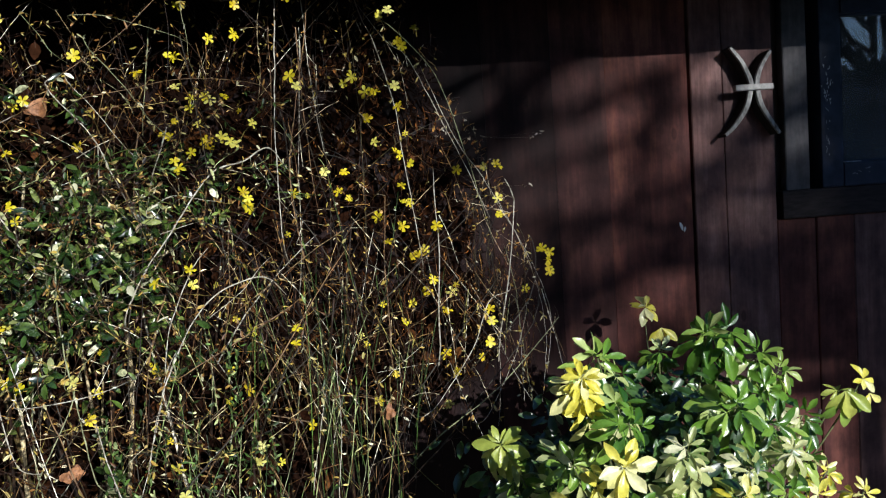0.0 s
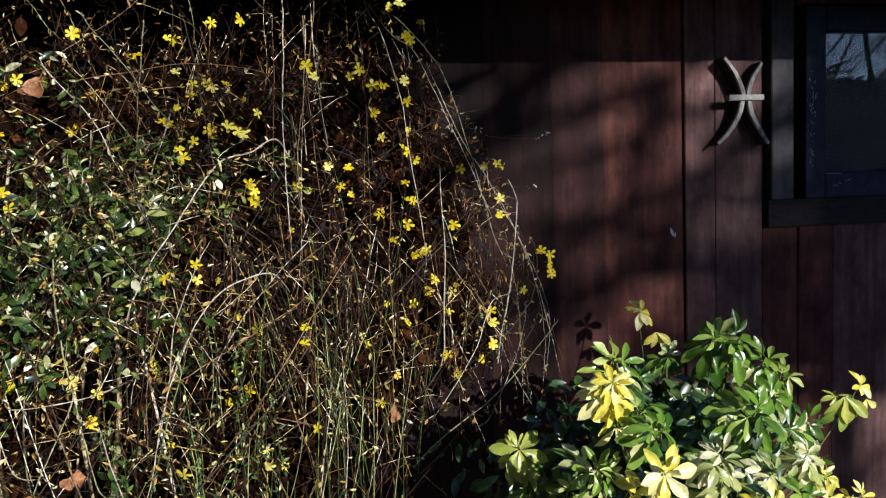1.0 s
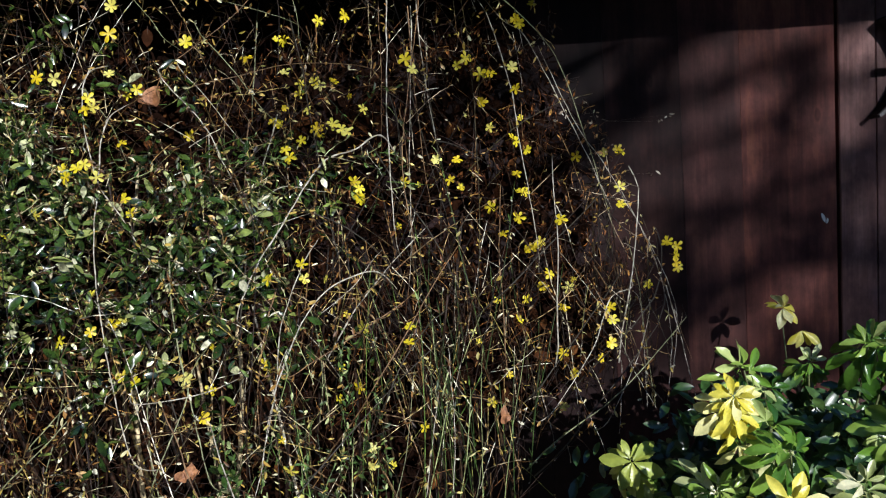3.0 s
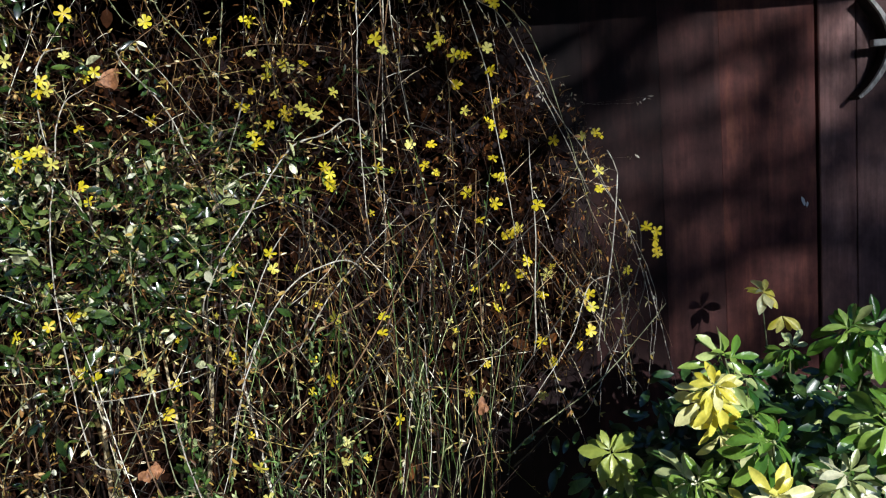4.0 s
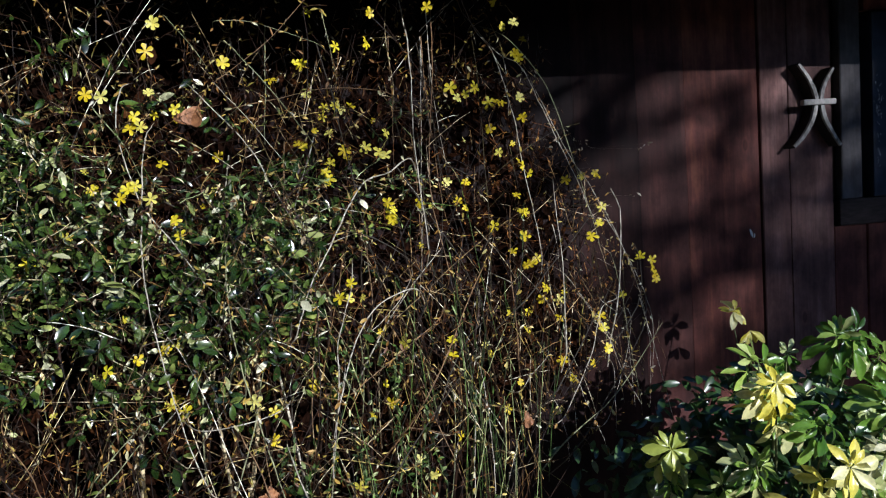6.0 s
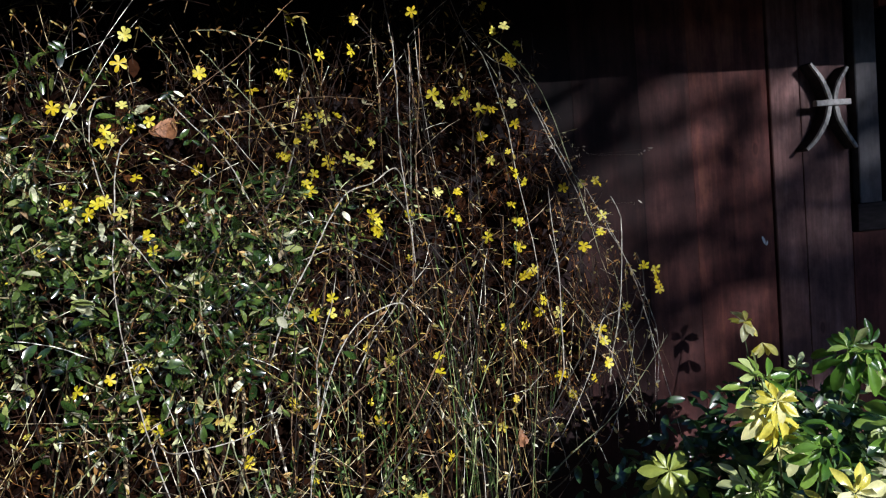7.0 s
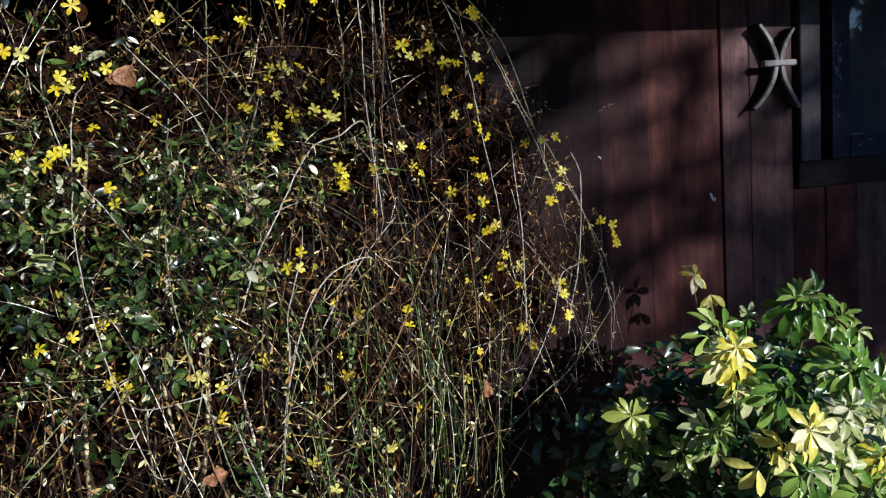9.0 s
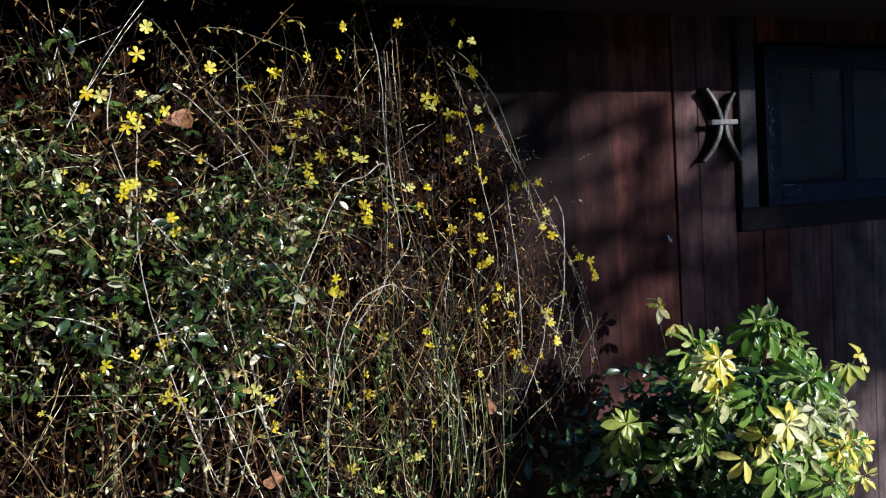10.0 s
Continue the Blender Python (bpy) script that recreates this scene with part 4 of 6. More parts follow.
cane([(-0.612, 1.637, 1.753), (-0.596, 1.567, 1.733), (-0.544, 1.556, 1.667), (-0.483, 1.545, 1.581), (-0.465, 1.615, 1.555)], 0.0012, CANE)
cane([(-0.380, 1.725, 1.916), (-0.377, 1.655, 1.895), (-0.367, 1.642, 1.825), (-0.360, 1.627, 1.756), (-0.358, 1.697, 1.735)], 0.0009, CANE_GREEN)
cane([(-0.453, 1.588, 1.446), (-0.446, 1.518, 1.452), (-0.424, 1.531, 1.471), (-0.394, 1.544, 1.481), (-0.337, 1.560, 1.467), (-0.320, 1.630, 1.463)], 0.0011, CANE)
cane([(-0.446, 1.578, 1.399), (-0.432, 1.508, 1.403), (-0.385, 1.528, 1.417), (-0.344, 1.546, 1.427), (-0.332, 1.616, 1.430)], 0.0009, CANE)
cane([(-0.352, 1.562, 1.223), (-0.336, 1.492, 1.234), (-0.283, 1.527, 1.272), (-0.241, 1.560, 1.320), (-0.228, 1.630, 1.334)], 0.001, CANE)
cane([(0.164, 1.819, 1.289), (0.182, 1.749, 1.262), (0.242, 1.756, 1.172), (0.277, 1.761, 1.125), (0.312, 1.764, 1.075)], 0.0009, CANE)
cane([(-0.409, 1.502, 1.173), (-0.414, 1.432, 1.145), (-0.431, 1.392, 1.051), (-0.446, 1.359, 0.975), (-0.451, 1.429, 0.952)], 0.0013, CANE)
cane([(-0.127, 1.596, 1.043), (-0.131, 1.526, 1.021), (-0.145, 1.496, 0.946), (-0.159, 1.462, 0.869), (-0.163, 1.532, 0.846)], 0.0011, CANE)
cane([(0.092, 1.708, 0.997), (0.095, 1.638, 0.983), (0.104, 1.630, 0.936), (0.112, 1.618, 0.880)], 0.0009, CANE)
cane([(0.161, 1.755, 1.038), (0.165, 1.685, 1.024), (0.180, 1.680, 0.976), (0.202, 1.676, 0.920), (0.237, 1.668, 0.824)], 0.0009, CANE)
cane([(0.290, 1.813, 1.052), (0.287, 1.743, 1.029), (0.278, 1.720, 0.951), (0.265, 1.696, 0.879)], 0.0007, CANE)
cane([(0.348, 1.865, 1.172), (0.348, 1.795, 1.154), (0.348, 1.782, 1.095), (0.345, 1.761, 1.003), (0.341, 1.740, 0.918)], 0.0008, CANE)
cane([(-0.172, 1.613, 1.150), (-0.157, 1.543, 1.122), (-0.107, 1.542, 1.029), (-0.057, 1.536, 0.920), (-0.042, 1.606, 0.887)], 0.001, CANE_GREEN)
cane([(-0.026, 1.667, 1.030), (-0.011, 1.597, 1.039), (0.038, 1.631, 1.068), (0.087, 1.664, 1.096), (0.102, 1.734, 1.104)], 0.001, CANE)
cane([(-0.697, 1.673, 1.891), (-0.686, 1.603, 1.878), (-0.651, 1.591, 1.833), (-0.624, 1.581, 1.790), (-0.616, 1.651, 1.777)], 0.001, CANE_GREEN)
cane([(-0.629, 1.506, 1.340), (-0.622, 1.436, 1.330), (-0.599, 1.429, 1.297), (-0.585, 1.422, 1.270), (-0.581, 1.402, 1.209), (-0.584, 1.376, 1.140), (-0.585, 1.446, 1.119)], 0.0011, CANE_GREEN)
cane([(-0.850, 1.391, 1.042), (-0.840, 1.321, 1.053), (-0.806, 1.334, 1.090), (-0.767, 1.349, 1.129), (-0.755, 1.419, 1.141)], 0.0016, CANE_GREEN)
cane([(-0.897, 1.371, 0.980), (-0.878, 1.301, 0.997), (-0.813, 1.319, 1.055), (-0.765, 1.338, 1.103), (-0.751, 1.408, 1.117)], 0.0017, CANE_GREEN)
cane([(-0.396, 1.514, 1.185), (-0.401, 1.444, 1.168), (-0.418, 1.419, 1.112), (-0.433, 1.394, 1.057), (-0.444, 1.364, 0.984), (-0.458, 1.332, 0.914), (-0.462, 1.402, 0.893)], 0.0012, CANE)
cane([(-0.944, 1.736, 1.944), (-0.931, 1.666, 1.928), (-0.889, 1.634, 1.874), (-0.849, 1.606, 1.821), (-0.827, 1.593, 1.795), (-0.820, 1.663, 1.787)], 0.0011, CANE_BROWN)
cane([(0.210, 1.758, 0.875), (0.234, 1.688, 0.906), (0.314, 1.750, 1.008), (0.367, 1.795, 1.123), (0.383, 1.865, 1.157)], 0.001, CANE)
cane([(-0.227, 1.500, 0.847), (-0.219, 1.430, 0.870), (-0.194, 1.469, 0.946), (-0.177, 1.514, 1.061), (-0.172, 1.584, 1.095)], 0.001, CANE_GREEN)
cane([(-0.116, 1.549, 0.800), (-0.112, 1.479, 0.838), (-0.098, 1.527, 0.964), (-0.100, 1.563, 1.090), (-0.101, 1.633, 1.128)], 0.0011, CANE)
cane([(-0.077, 1.570, 0.790), (-0.067, 1.500, 0.824), (-0.034, 1.554, 0.937), (0.023, 1.609, 1.017)], 0.0009, CANE_GREEN)
tagged(attach("leaflet_scatter", leaflets.mesh("leaflet_scatter", JO), BUD, jasmine), kind="stuff")


def flower_mesh(seed):
    """Six blunt petals, spread flat, on a slender tube."""
    r = random.Random(seed)
    hp = Heap()
    n = r.choice((5, 6, 6))
    turn = r.uniform(0, 6.28)
    for k in range(n):
        w = turn + 2 * math.pi * k / n + r.uniform(-0.12, 0.12)
        d = Vector((math.cos(w), math.sin(w), r.uniform(0.0, 0.35)))
        hp.leaf(Vector((0, 0, 0)), d, Vector((0, 0, 1)), r.uniform(0.012, 0.0165), r.uniform(0.007, 0.0092), r.uniform(-0.25, 0.55), 0.3, ((0, 0.2), (0.35, 0.6), (0.68, 1.0), (0.92, 0.82)))
    petals = hp.mesh("petals")
    petals.materials.append(YELLOW)
    hp = Heap()
    hp.tube([Vector((0, 0, 0.001)), Vector((0.001, 0, -0.008)), Vector((0.003, 0.002, -0.016)), Vector((0.004, 0.004, -0.022))], [0.0018, 0.0012, 0.0012, 0.0006], 5)
    stalk = hp.mesh("flower_tube")
    stalk.materials.append(TUBE)
    return petals, stalk


FLOWERS = [flower_mesh(s) for s in range(7)]
face_way = Vector((0.12, -1, 0.2))


KEEP_CLEAR = [(-0.650, 1.565, 1.675, 0.0028)]


def flower(x, y, z, size=1.0):
    KEEP_CLEAR.append((x, y, z, 0.0005))
    petals, stalk = FLOWERS[rng.randrange(7)]
    way = (face_way + rand_dir() * 0.75).normalized()
    turn = way.to_track_quat("Z", "Y").to_matrix().to_4x4()
    ob = attach("flower", petals, None, jasmine)
    ob.matrix_basis = Matrix.Translation(Vector((x, y, z)) - JO) @ turn @ Matrix.Diagonal((size, size, size, 1))
    attach("flower_tube", stalk, None, ob)


for at in (
    (-0.699, 1.528, 1.847), (-0.720, 1.550, 1.801), (-0.584, 1.586, 1.781), (-0.719, 1.531, 1.720), (-0.679, 1.555, 1.691),
    (-0.739, 1.475, 1.670), (-0.728, 1.470, 1.652), (-0.748, 1.480, 1.650), (-0.707, 1.524, 1.586), (-0.438, 1.749, 1.806),
    (-0.424, 1.755, 1.803), (-0.495, 1.697, 1.761), (-0.421, 1.723, 1.729), (-0.385, 1.706, 1.700), (-0.391, 1.707, 1.678),
    (-0.360, 1.730, 1.706), (-0.348, 1.735, 1.698), (-0.322, 1.759, 1.706), (-0.377, 1.718, 1.644), (-0.448, 1.690, 1.621),
    (-0.438, 1.695, 1.615), (-0.350, 1.668, 1.600), (-0.346, 1.670, 1.582), (-0.309, 1.624, 1.602), (-0.384, 1.660, 1.575),
    (-0.400, 1.574, 1.553), (-0.394, 1.580, 1.538), (-0.346, 1.764, 1.843), (-0.280, 1.718, 1.839), (-0.614, 1.635, 1.601),
):
    flower(*at, rng.uniform(0.8, 1.04))
for at in (
    (0.073, 1.731, 1.880), (0.050, 1.757, 1.876), (0.143, 1.875, 1.869), (0.095, 1.805, 1.822), (0.104, 1.805, 1.812),
    (-0.143, 1.507, 1.704), (-0.130, 1.503, 1.682), (-0.044, 1.777, 1.725), (-0.023, 1.764, 1.738), (0.006, 1.755, 1.700),
    (0.020, 1.730, 1.698), (0.029, 1.725, 1.695), (0.075, 1.730, 1.705), (0.081, 1.730, 1.659), (0.006, 1.758, 1.638),
    (0.020, 1.738, 1.580), (0.066, 1.733, 1.554), (0.076, 1.735, 1.545), (0.100, 1.766, 1.525), (-0.254, 1.700, 1.636),
    (-0.285, 1.590, 1.588), (-0.274, 1.580, 1.580), (0.222, 1.834, 1.504), (0.333, 1.902, 1.516), (0.342, 1.905, 1.508),
    (0.306, 1.928, 1.510), (-0.754, 1.438, 1.540), (-0.742, 1.440, 1.546), (-0.762, 1.408, 1.524), (-0.717, 1.431, 1.521),
):
    flower(*at, rng.uniform(0.8, 1.04))
for at in (
    (-0.679, 1.469, 1.451), (-0.684, 1.461, 1.479), (-0.372, 1.500, 1.330), (-0.404, 1.372, 1.320), (-0.376, 1.528, 1.296),
    (-0.272, 1.610, 1.481), (-0.262, 1.610, 1.467), (-0.268, 1.615, 1.455), (-0.262, 1.620, 1.443), (-0.178, 1.750, 1.473),
    (-0.076, 1.792, 1.470), (-0.052, 1.813, 1.451), (-0.105, 1.770, 1.518), (-0.058, 1.770, 1.514), (0.078, 1.804, 1.474),
    (0.083, 1.786, 1.433), (0.094, 1.790, 1.430), (0.013, 1.800, 1.401), (0.072, 1.738, 1.376), (0.034, 1.720, 1.342),
    (0.095, 1.808, 1.296), (0.110, 1.812, 1.300), (0.126, 1.815, 1.310), (0.141, 1.803, 1.235), (0.121, 1.783, 1.210),
    (0.188, 1.837, 1.195), (0.082, 1.777, 1.183), (0.167, 1.780, 1.158), (0.058, 1.723, 1.147), (0.324, 1.847, 1.427),
):
    flower(*at, rng.uniform(0.8, 1.04))
for at in (
    (0.334, 1.890, 1.382), (0.128, 1.468, 1.384), (0.391, 1.891, 1.181), (0.274, 1.778, 1.152), (0.276, 1.765, 1.124),
    (-0.173, 1.518, 1.190), (-0.175, 1.500, 1.161), (0.433, 1.858, 1.287), (0.444, 1.817, 1.279), (0.436, 1.800, 1.263),
    (0.428, 1.772, 1.247), (0.432, 1.775, 1.235), (-0.700, 1.440, 1.253), (-0.718, 1.430, 1.249), (-0.768, 1.441, 1.233),
    (-0.709, 1.459, 1.150), (-0.697, 1.445, 1.129), (-0.721, 1.450, 1.141), (-0.567, 1.369, 1.150), (-0.537, 1.400, 1.120),
    (-0.460, 1.497, 1.137), (-0.540, 1.360, 1.080), (-0.395, 1.369, 0.970), (-0.267, 1.542, 1.188), (-0.296, 1.600, 1.049),
    (-0.340, 1.600, 1.026), (-0.250, 1.397, 0.958), (-0.259, 1.500, 0.954), (0.180, 1.750, 1.008), (0.155, 1.750, 1.057),
):
    flower(*at, rng.uniform(0.8, 1.04))
for at in (
    (-0.015, 1.680, 0.975), (0.157, 1.799, 0.915), (0.247, 1.776, 1.033), (0.258, 1.708, 1.083), (-0.161, 1.550, 0.972),
    (-0.366, 1.294, 0.945), (-0.816, 1.420, 1.223), (-0.806, 1.433, 1.707), (-0.786, 1.455, 1.706), (-0.150, 1.650, 1.900),
    (0.031, 1.750, 1.931), (-0.271, 1.700, 1.900), (-0.404, 1.733, 1.913), (-0.837, 1.540, 1.544), (-0.880, 1.500, 1.460),
    (-0.950, 1.500, 1.420),
):
    flower(*at, rng.uniform(0.8, 1.04))
# smaller, half-open flowers deeper in the shrub
for i in range(30):
    z = rng.uniform(0.9, 1.7)
    x = rng.uniform(-1.1, right_edge(z) - 0.05)
    flower(x, min(1.98, front(x, z) + rng.uniform(0.02, 0.12)), z, rng.uniform(0.45, 0.7))

# ---- evergreen with small leaves, growing through the jasmine ----
evergreen = thing("evergreen_shrub", (-1.0, 1.8, 0), "small-leaved evergreen shrub with glossy dark leaves, growing through jasmine", "shrub")
EO = Vector(evergreen.location)
leaves, sticks = Heap(), Heap()
# the whitish stops are sheen painted into the leaf colour
EVERGREEN_LEAF = leaf_material("glossy_evergreen_leaf", [(0.0, (0.012, 0.03, 0.006)), (0.5, (0.036, 0.08, 0.014)), (0.76, (0.11, 0.165, 0.03)), (0.87, (0.28, 0.32, 0.09)), (0.95, (0.6, 0.6, 0.36)), (0.98, (0.72, 0.7, 0.5)), (1.0, (0.34, 0.15, 0.04))], 0.22, 0.14)
SMALL_BLADES = []
for i in range(8):
    hp = Heap()
    hp.leaf(Vector(), Vector((0, 1, 0)), Vector((0, 0, 1)), 1.0, rng.uniform(0.35, 0.46), rng.uniform(0.0, 0.3), rng.uniform(0.15, 0.45), ((0, 0.08), (0.25, 0.72), (0.55, 1.0), (0.85, 0.6)))
    SMALL_BLADES.append(hp.mesh("leaf"))
    SMALL_BLADES[-1].materials.append(EVERGREEN_LEAF)
single = 0


def leafy(x, z):
    """How thick the small leaves grow at a place on the shrub's face."""
    edge = -0.34 - 0.25 * max(0.0, z - 1.5) - 0.35 * max(0.0, 1.15 - z) + 0.10 * noise.noise((x * 4, z * 4, 3))
    a = max(0.0, min(1.0, (edge - x) / 0.16))
    top = max(0.0, min(1.0, (1.72 + 0.35 * (-0.6 - x) - z + 0.1 * noise.noise((x * 3, z * 3, 8)) + 0.06) / 0.22))
    gap = max(0.0, min(1.0, (0.46 if x > -0.8 else 0.3) + 2.4 * noise.noise((x * 7, z * 7, 1)) + 2.0 * noise.noise((x * 3.3, z * 3.3, 4)) + 1.2 * noise.noise((x * 17, z * 17, 5))))
    return gap * a * top * (0.16 + 0.84 * max(0.0, min(1.0, (z - 1.03) / 0.25)))


count = 0
while count < 720:
    x, z = rng.uniform(-1.45, -0.2), rng.uniform(0.45, 1.95)
    if rng.random() > leafy(x, z):
        continue
    count += 1
    y = min(1.97, front(x, z) + abs(rng.gauss(0.03, 0.09)))
    d = Vector((rng.gauss(0.1, 0.6), rng.gauss(-0.5, 0.35), rng.gauss(0.1, 0.6)))
    pts = stem_line(Vector((x, y, z)), d, rng.uniform(0.07, 0.17), 0.04, 0.001, 6, 0.15)
    sticks.tube(pts, [0.0012, 0.0011, 0.001, 0.0009, 0.0008, 0.0007, 0.0006], 4)
    for a, b in zip(pts, pts[1:]):
        g = (b - a).normalized()
        side = g.cross(rand_dir()).normalized()
        for s in (1, -1):
            if rng.random() < 0.85 and not any((b.x - q[0]) ** 2 + (b.z - q[2]) ** 2 < q[3] and b.y < q[1] + 0.02 for q in KEEP_CLEAR):
                up = (Vector((0.15, -0.55, 0.75)) + rand_dir() * 0.7).normalized()
                ln = rng.choice((0.014, 0.018, 0.022, 0.026, 0.03, 0.036)) * rng.uniform(0.9, 1.1)
                way = (side * s + g * 0.6 + Vector((0, -0.15, 0.0))).normalized()
                if single < 300 and -0.95 < b.x < -0.4 and 1.1 < b.z < 1.6 and b.y < front(b.x, b.z) + 0.015:
                    single += 1
                    across = way.cross(up).normalized()
                    turn = Matrix((across, way, across.cross(way))).transposed().to_4x4()
                    ob = attach("leaf", SMALL_BLADES[rng.randrange(8)], None, evergreen)
                    ob.matrix_basis = Matrix.Translation(b - EO) @ turn @ Matrix.Diagonal((ln, ln, ln, 1))
                    continue
                leaves.leaf(b, way, up, ln, ln * rng.uniform(0.34, 0.47), rng.uniform(0.0, 0.3), rng.uniform(0.15, 0.45))
for i in range(7):
    x = rng.uniform(-1.3, -0.55)
    q = smooth_line([(x, 1.85, -0.03), (x + rng.uniform(-0.05, 0.05), 1.8, 0.5), (x + rng.uniform(-0.1, 0.1), 1.72, 1.1), (x + rng.uniform(-0.15, 0.15), 1.7, 1.55)], 5)
    sticks.tube(q, [0.009 - 0.0004 * k for k in range(len(q))], 6)
tagged(attach("foliage", leaves.mesh("foliage", EO), SMALL_LEAF, evergreen), kind="stuff")
tagged(attach("branch_tangle", sticks.mesh("branch_tangle", EO), STEM, evergreen), kind="stuff")

# ---- dead leaves caught in the stems ----


def dead_leaf(x, y, z, size, turn):
    hp = Heap()
    for k in range(4):
        w = radians(-60 + 38 * k + turn)
        hp.leaf(Vector((0, -0.002 * k, 0)), Vector((math.sin(w), -0.3 * (k % 2), math.cos(w))), Vector((0.4 - 0.3 * k, -1, 0.3)), size * (1.05 - 0.2 * (k % 2)), size * 0.85, 0.5 - 0.25 * k, 0.7 - 0.5 * (k % 2))
    ob = attach("dead_leaf", hp.mesh("dead_leaf"), DEAD)
    ob.location = (x, y, z)
    tagged(ob, "curled brown dead leaf caught among jasmine stems", "leaf", "dead leaves")


dead_leaf(-0.650, 1.560, 1.660, 0.037, 10)
dead_leaf(-0.56, 1.30, 1.01, 0.02, 160)
dead_leaf(-0.55, 1.31, 1.0, 0.015, 60)
dead_leaf(0.0, 1.60, 0.97, 0.02, 90)

# ---- shrub with large yellow and green leaves ----
bush = thing("mexican_orange_shrub", (0.62, 1.5, 0), "leafy evergreen shrub with glossy green and golden yellow whorled leaves", "shrub")
BO = Vector(bush.location)


def add_blade(bm, m, r, length, width):
    """An obovate leaflet with a sunken midrib, arched, its edge waved and a little crumpled."""
    curl, fold, wave = r.uniform(0.1, 0.55), r.uniform(0.1, 0.55), r.uniform(-0.1, 0.1)
    ripple, phase, width = r.uniform(0.08, 0.24), r.uniform(0, 6), width * r.uniform(0.85, 1.15)
    rows = []
    for u, w in ((0, 0.06), (0.12, 0.24), (0.28, 0.56), (0.44, 0.84), (0.58, 1.0), (0.72, 0.95), (0.85, 0.68), (0.95, 0.3)):
        half = 0.5 * width * w * (1 + r.uniform(-0.06, 0.06))
        z = -curl * length * u ** 2.2
        rows.append([bm.verts.new(m @ Vector((k * half + wave * length * u * u, u * length, z + fold * half * abs(k) ** 1.3 - 0.08 * half * (k == 0) + ripple * half * k * math.sin(phase + 9 * u + k)))) for k in (-1, -0.5, 0, 0.5, 1)])
    tip = bm.verts.new(m @ Vector((wave * length, length, -curl * length)))
    for a, b in zip(rows, rows[1:]):
        for k in range(4):
            bm.faces.new((a[k], a[k + 1], b[k + 1], b[k]))
    for k in range(4):
        bm.faces.new((rows[-1][k], rows[-1][k + 1], tip))


def leaf_mesh(seed, length, width):
    """A leaf of three leaflets on one stalk."""
    r = random.Random(seed)
    bm = bmesh.new()
    stalk = r.uniform(0.010, 0.019)
    rings = []
    for y in (0.0, stalk):
        rings.append([bm.verts.new((0.0008 * math.cos(w), y, 0.0008 * math.sin(w) - 0.0006)) for w in (0.5, 2.6, 4.7)])
    for k in range(3):
        bm.faces.new((rings[0][k], rings[0][(k + 1) % 3], rings[1][(k + 1) % 3], rings[1][k]))
    for turn, big in ((0, 1.0), (r.uniform(42, 68), 0.88), (-r.uniform(42, 68), 0.88)):
        m = pose(0, stalk, 0, 0, 0, turn) @ pose(0, 0, 0, r.uniform(-32, 6), r.uniform(-22, 22), 0)
        add_blade(bm, m, r, length * big * r.uniform(0.88, 1.1), width * big)
    for f in bm.faces:
        f.smooth = True
    me = bpy.data.meshes.new("leaf")
    bm.to_mesh(me)
    bm.free()
    return me


BLADES = {}
for key, mat in (("g", LEAF_GREEN), ("y", LEAF_YELLOW), ("p", LEAF_PALE), ("l", LEAF_LIME)):
    BLADES[key] = []
    for s in range(8):
        me = leaf_mesh(s + 10, 0.054, 0.02)
        me.materials.append(mat)
        BLADES[key].append(me)

PETALS = {}
for key, mat in (("g", LEAF_GREEN), ("y", LEAF_YELLOW), ("p", LEAF_PALE), ("l", LEAF_LIME)):
    PETALS[key] = []
    for s in range(5):
        bm = bmesh.new()
        add_blade(bm, pose(0, 0.002, 0), random.Random(s + 70), 0.05, 0.0215)
        for f in bm.faces:
            f.smooth = True
        me = bpy.data.meshes.new("leaf")
        bm.to_mesh(me)
        bm.free()
        me.materials.append(mat)
        PETALS[key].append(me)


def rosette(x, y, z, key, n, length, lean, hang=0.3, spread=70):
    """Single leaflets spread like a star round the tip of a shoot."""
    axis = Vector(lean).normalized()
    base = axis.to_track_quat("Z", "Y").to_matrix()
    turn = rng.uniform(0, 360)
    for k in range(n):
        w = radians(turn + 360 * k / n + rng.uniform(-14, 14))
        radial = base @ Vector((math.cos(w), math.sin(w), 0))
        lift = radians(spread + rng.uniform(-14, 14))
        along = (axis * math.cos(lift) + radial * math.sin(lift) + Vector((0, 0, -hang))).normalized()
        across = along.cross(axis + rand_dir() * 0.25).normalized()
        rot = Matrix((across, along, across.cross(along))).transposed().to_4x4()
        g = length / 0.05 * rng.uniform(0.82, 1.12)
        ob = attach("leaf", PETALS[key][rng.randrange(5)], None, bush)
        ob.matrix_basis = Matrix.Translation(Vector((x, y, z)) - BO) @ rot @ Matrix.Diagonal((g, g, g, 1))


inner = Heap()


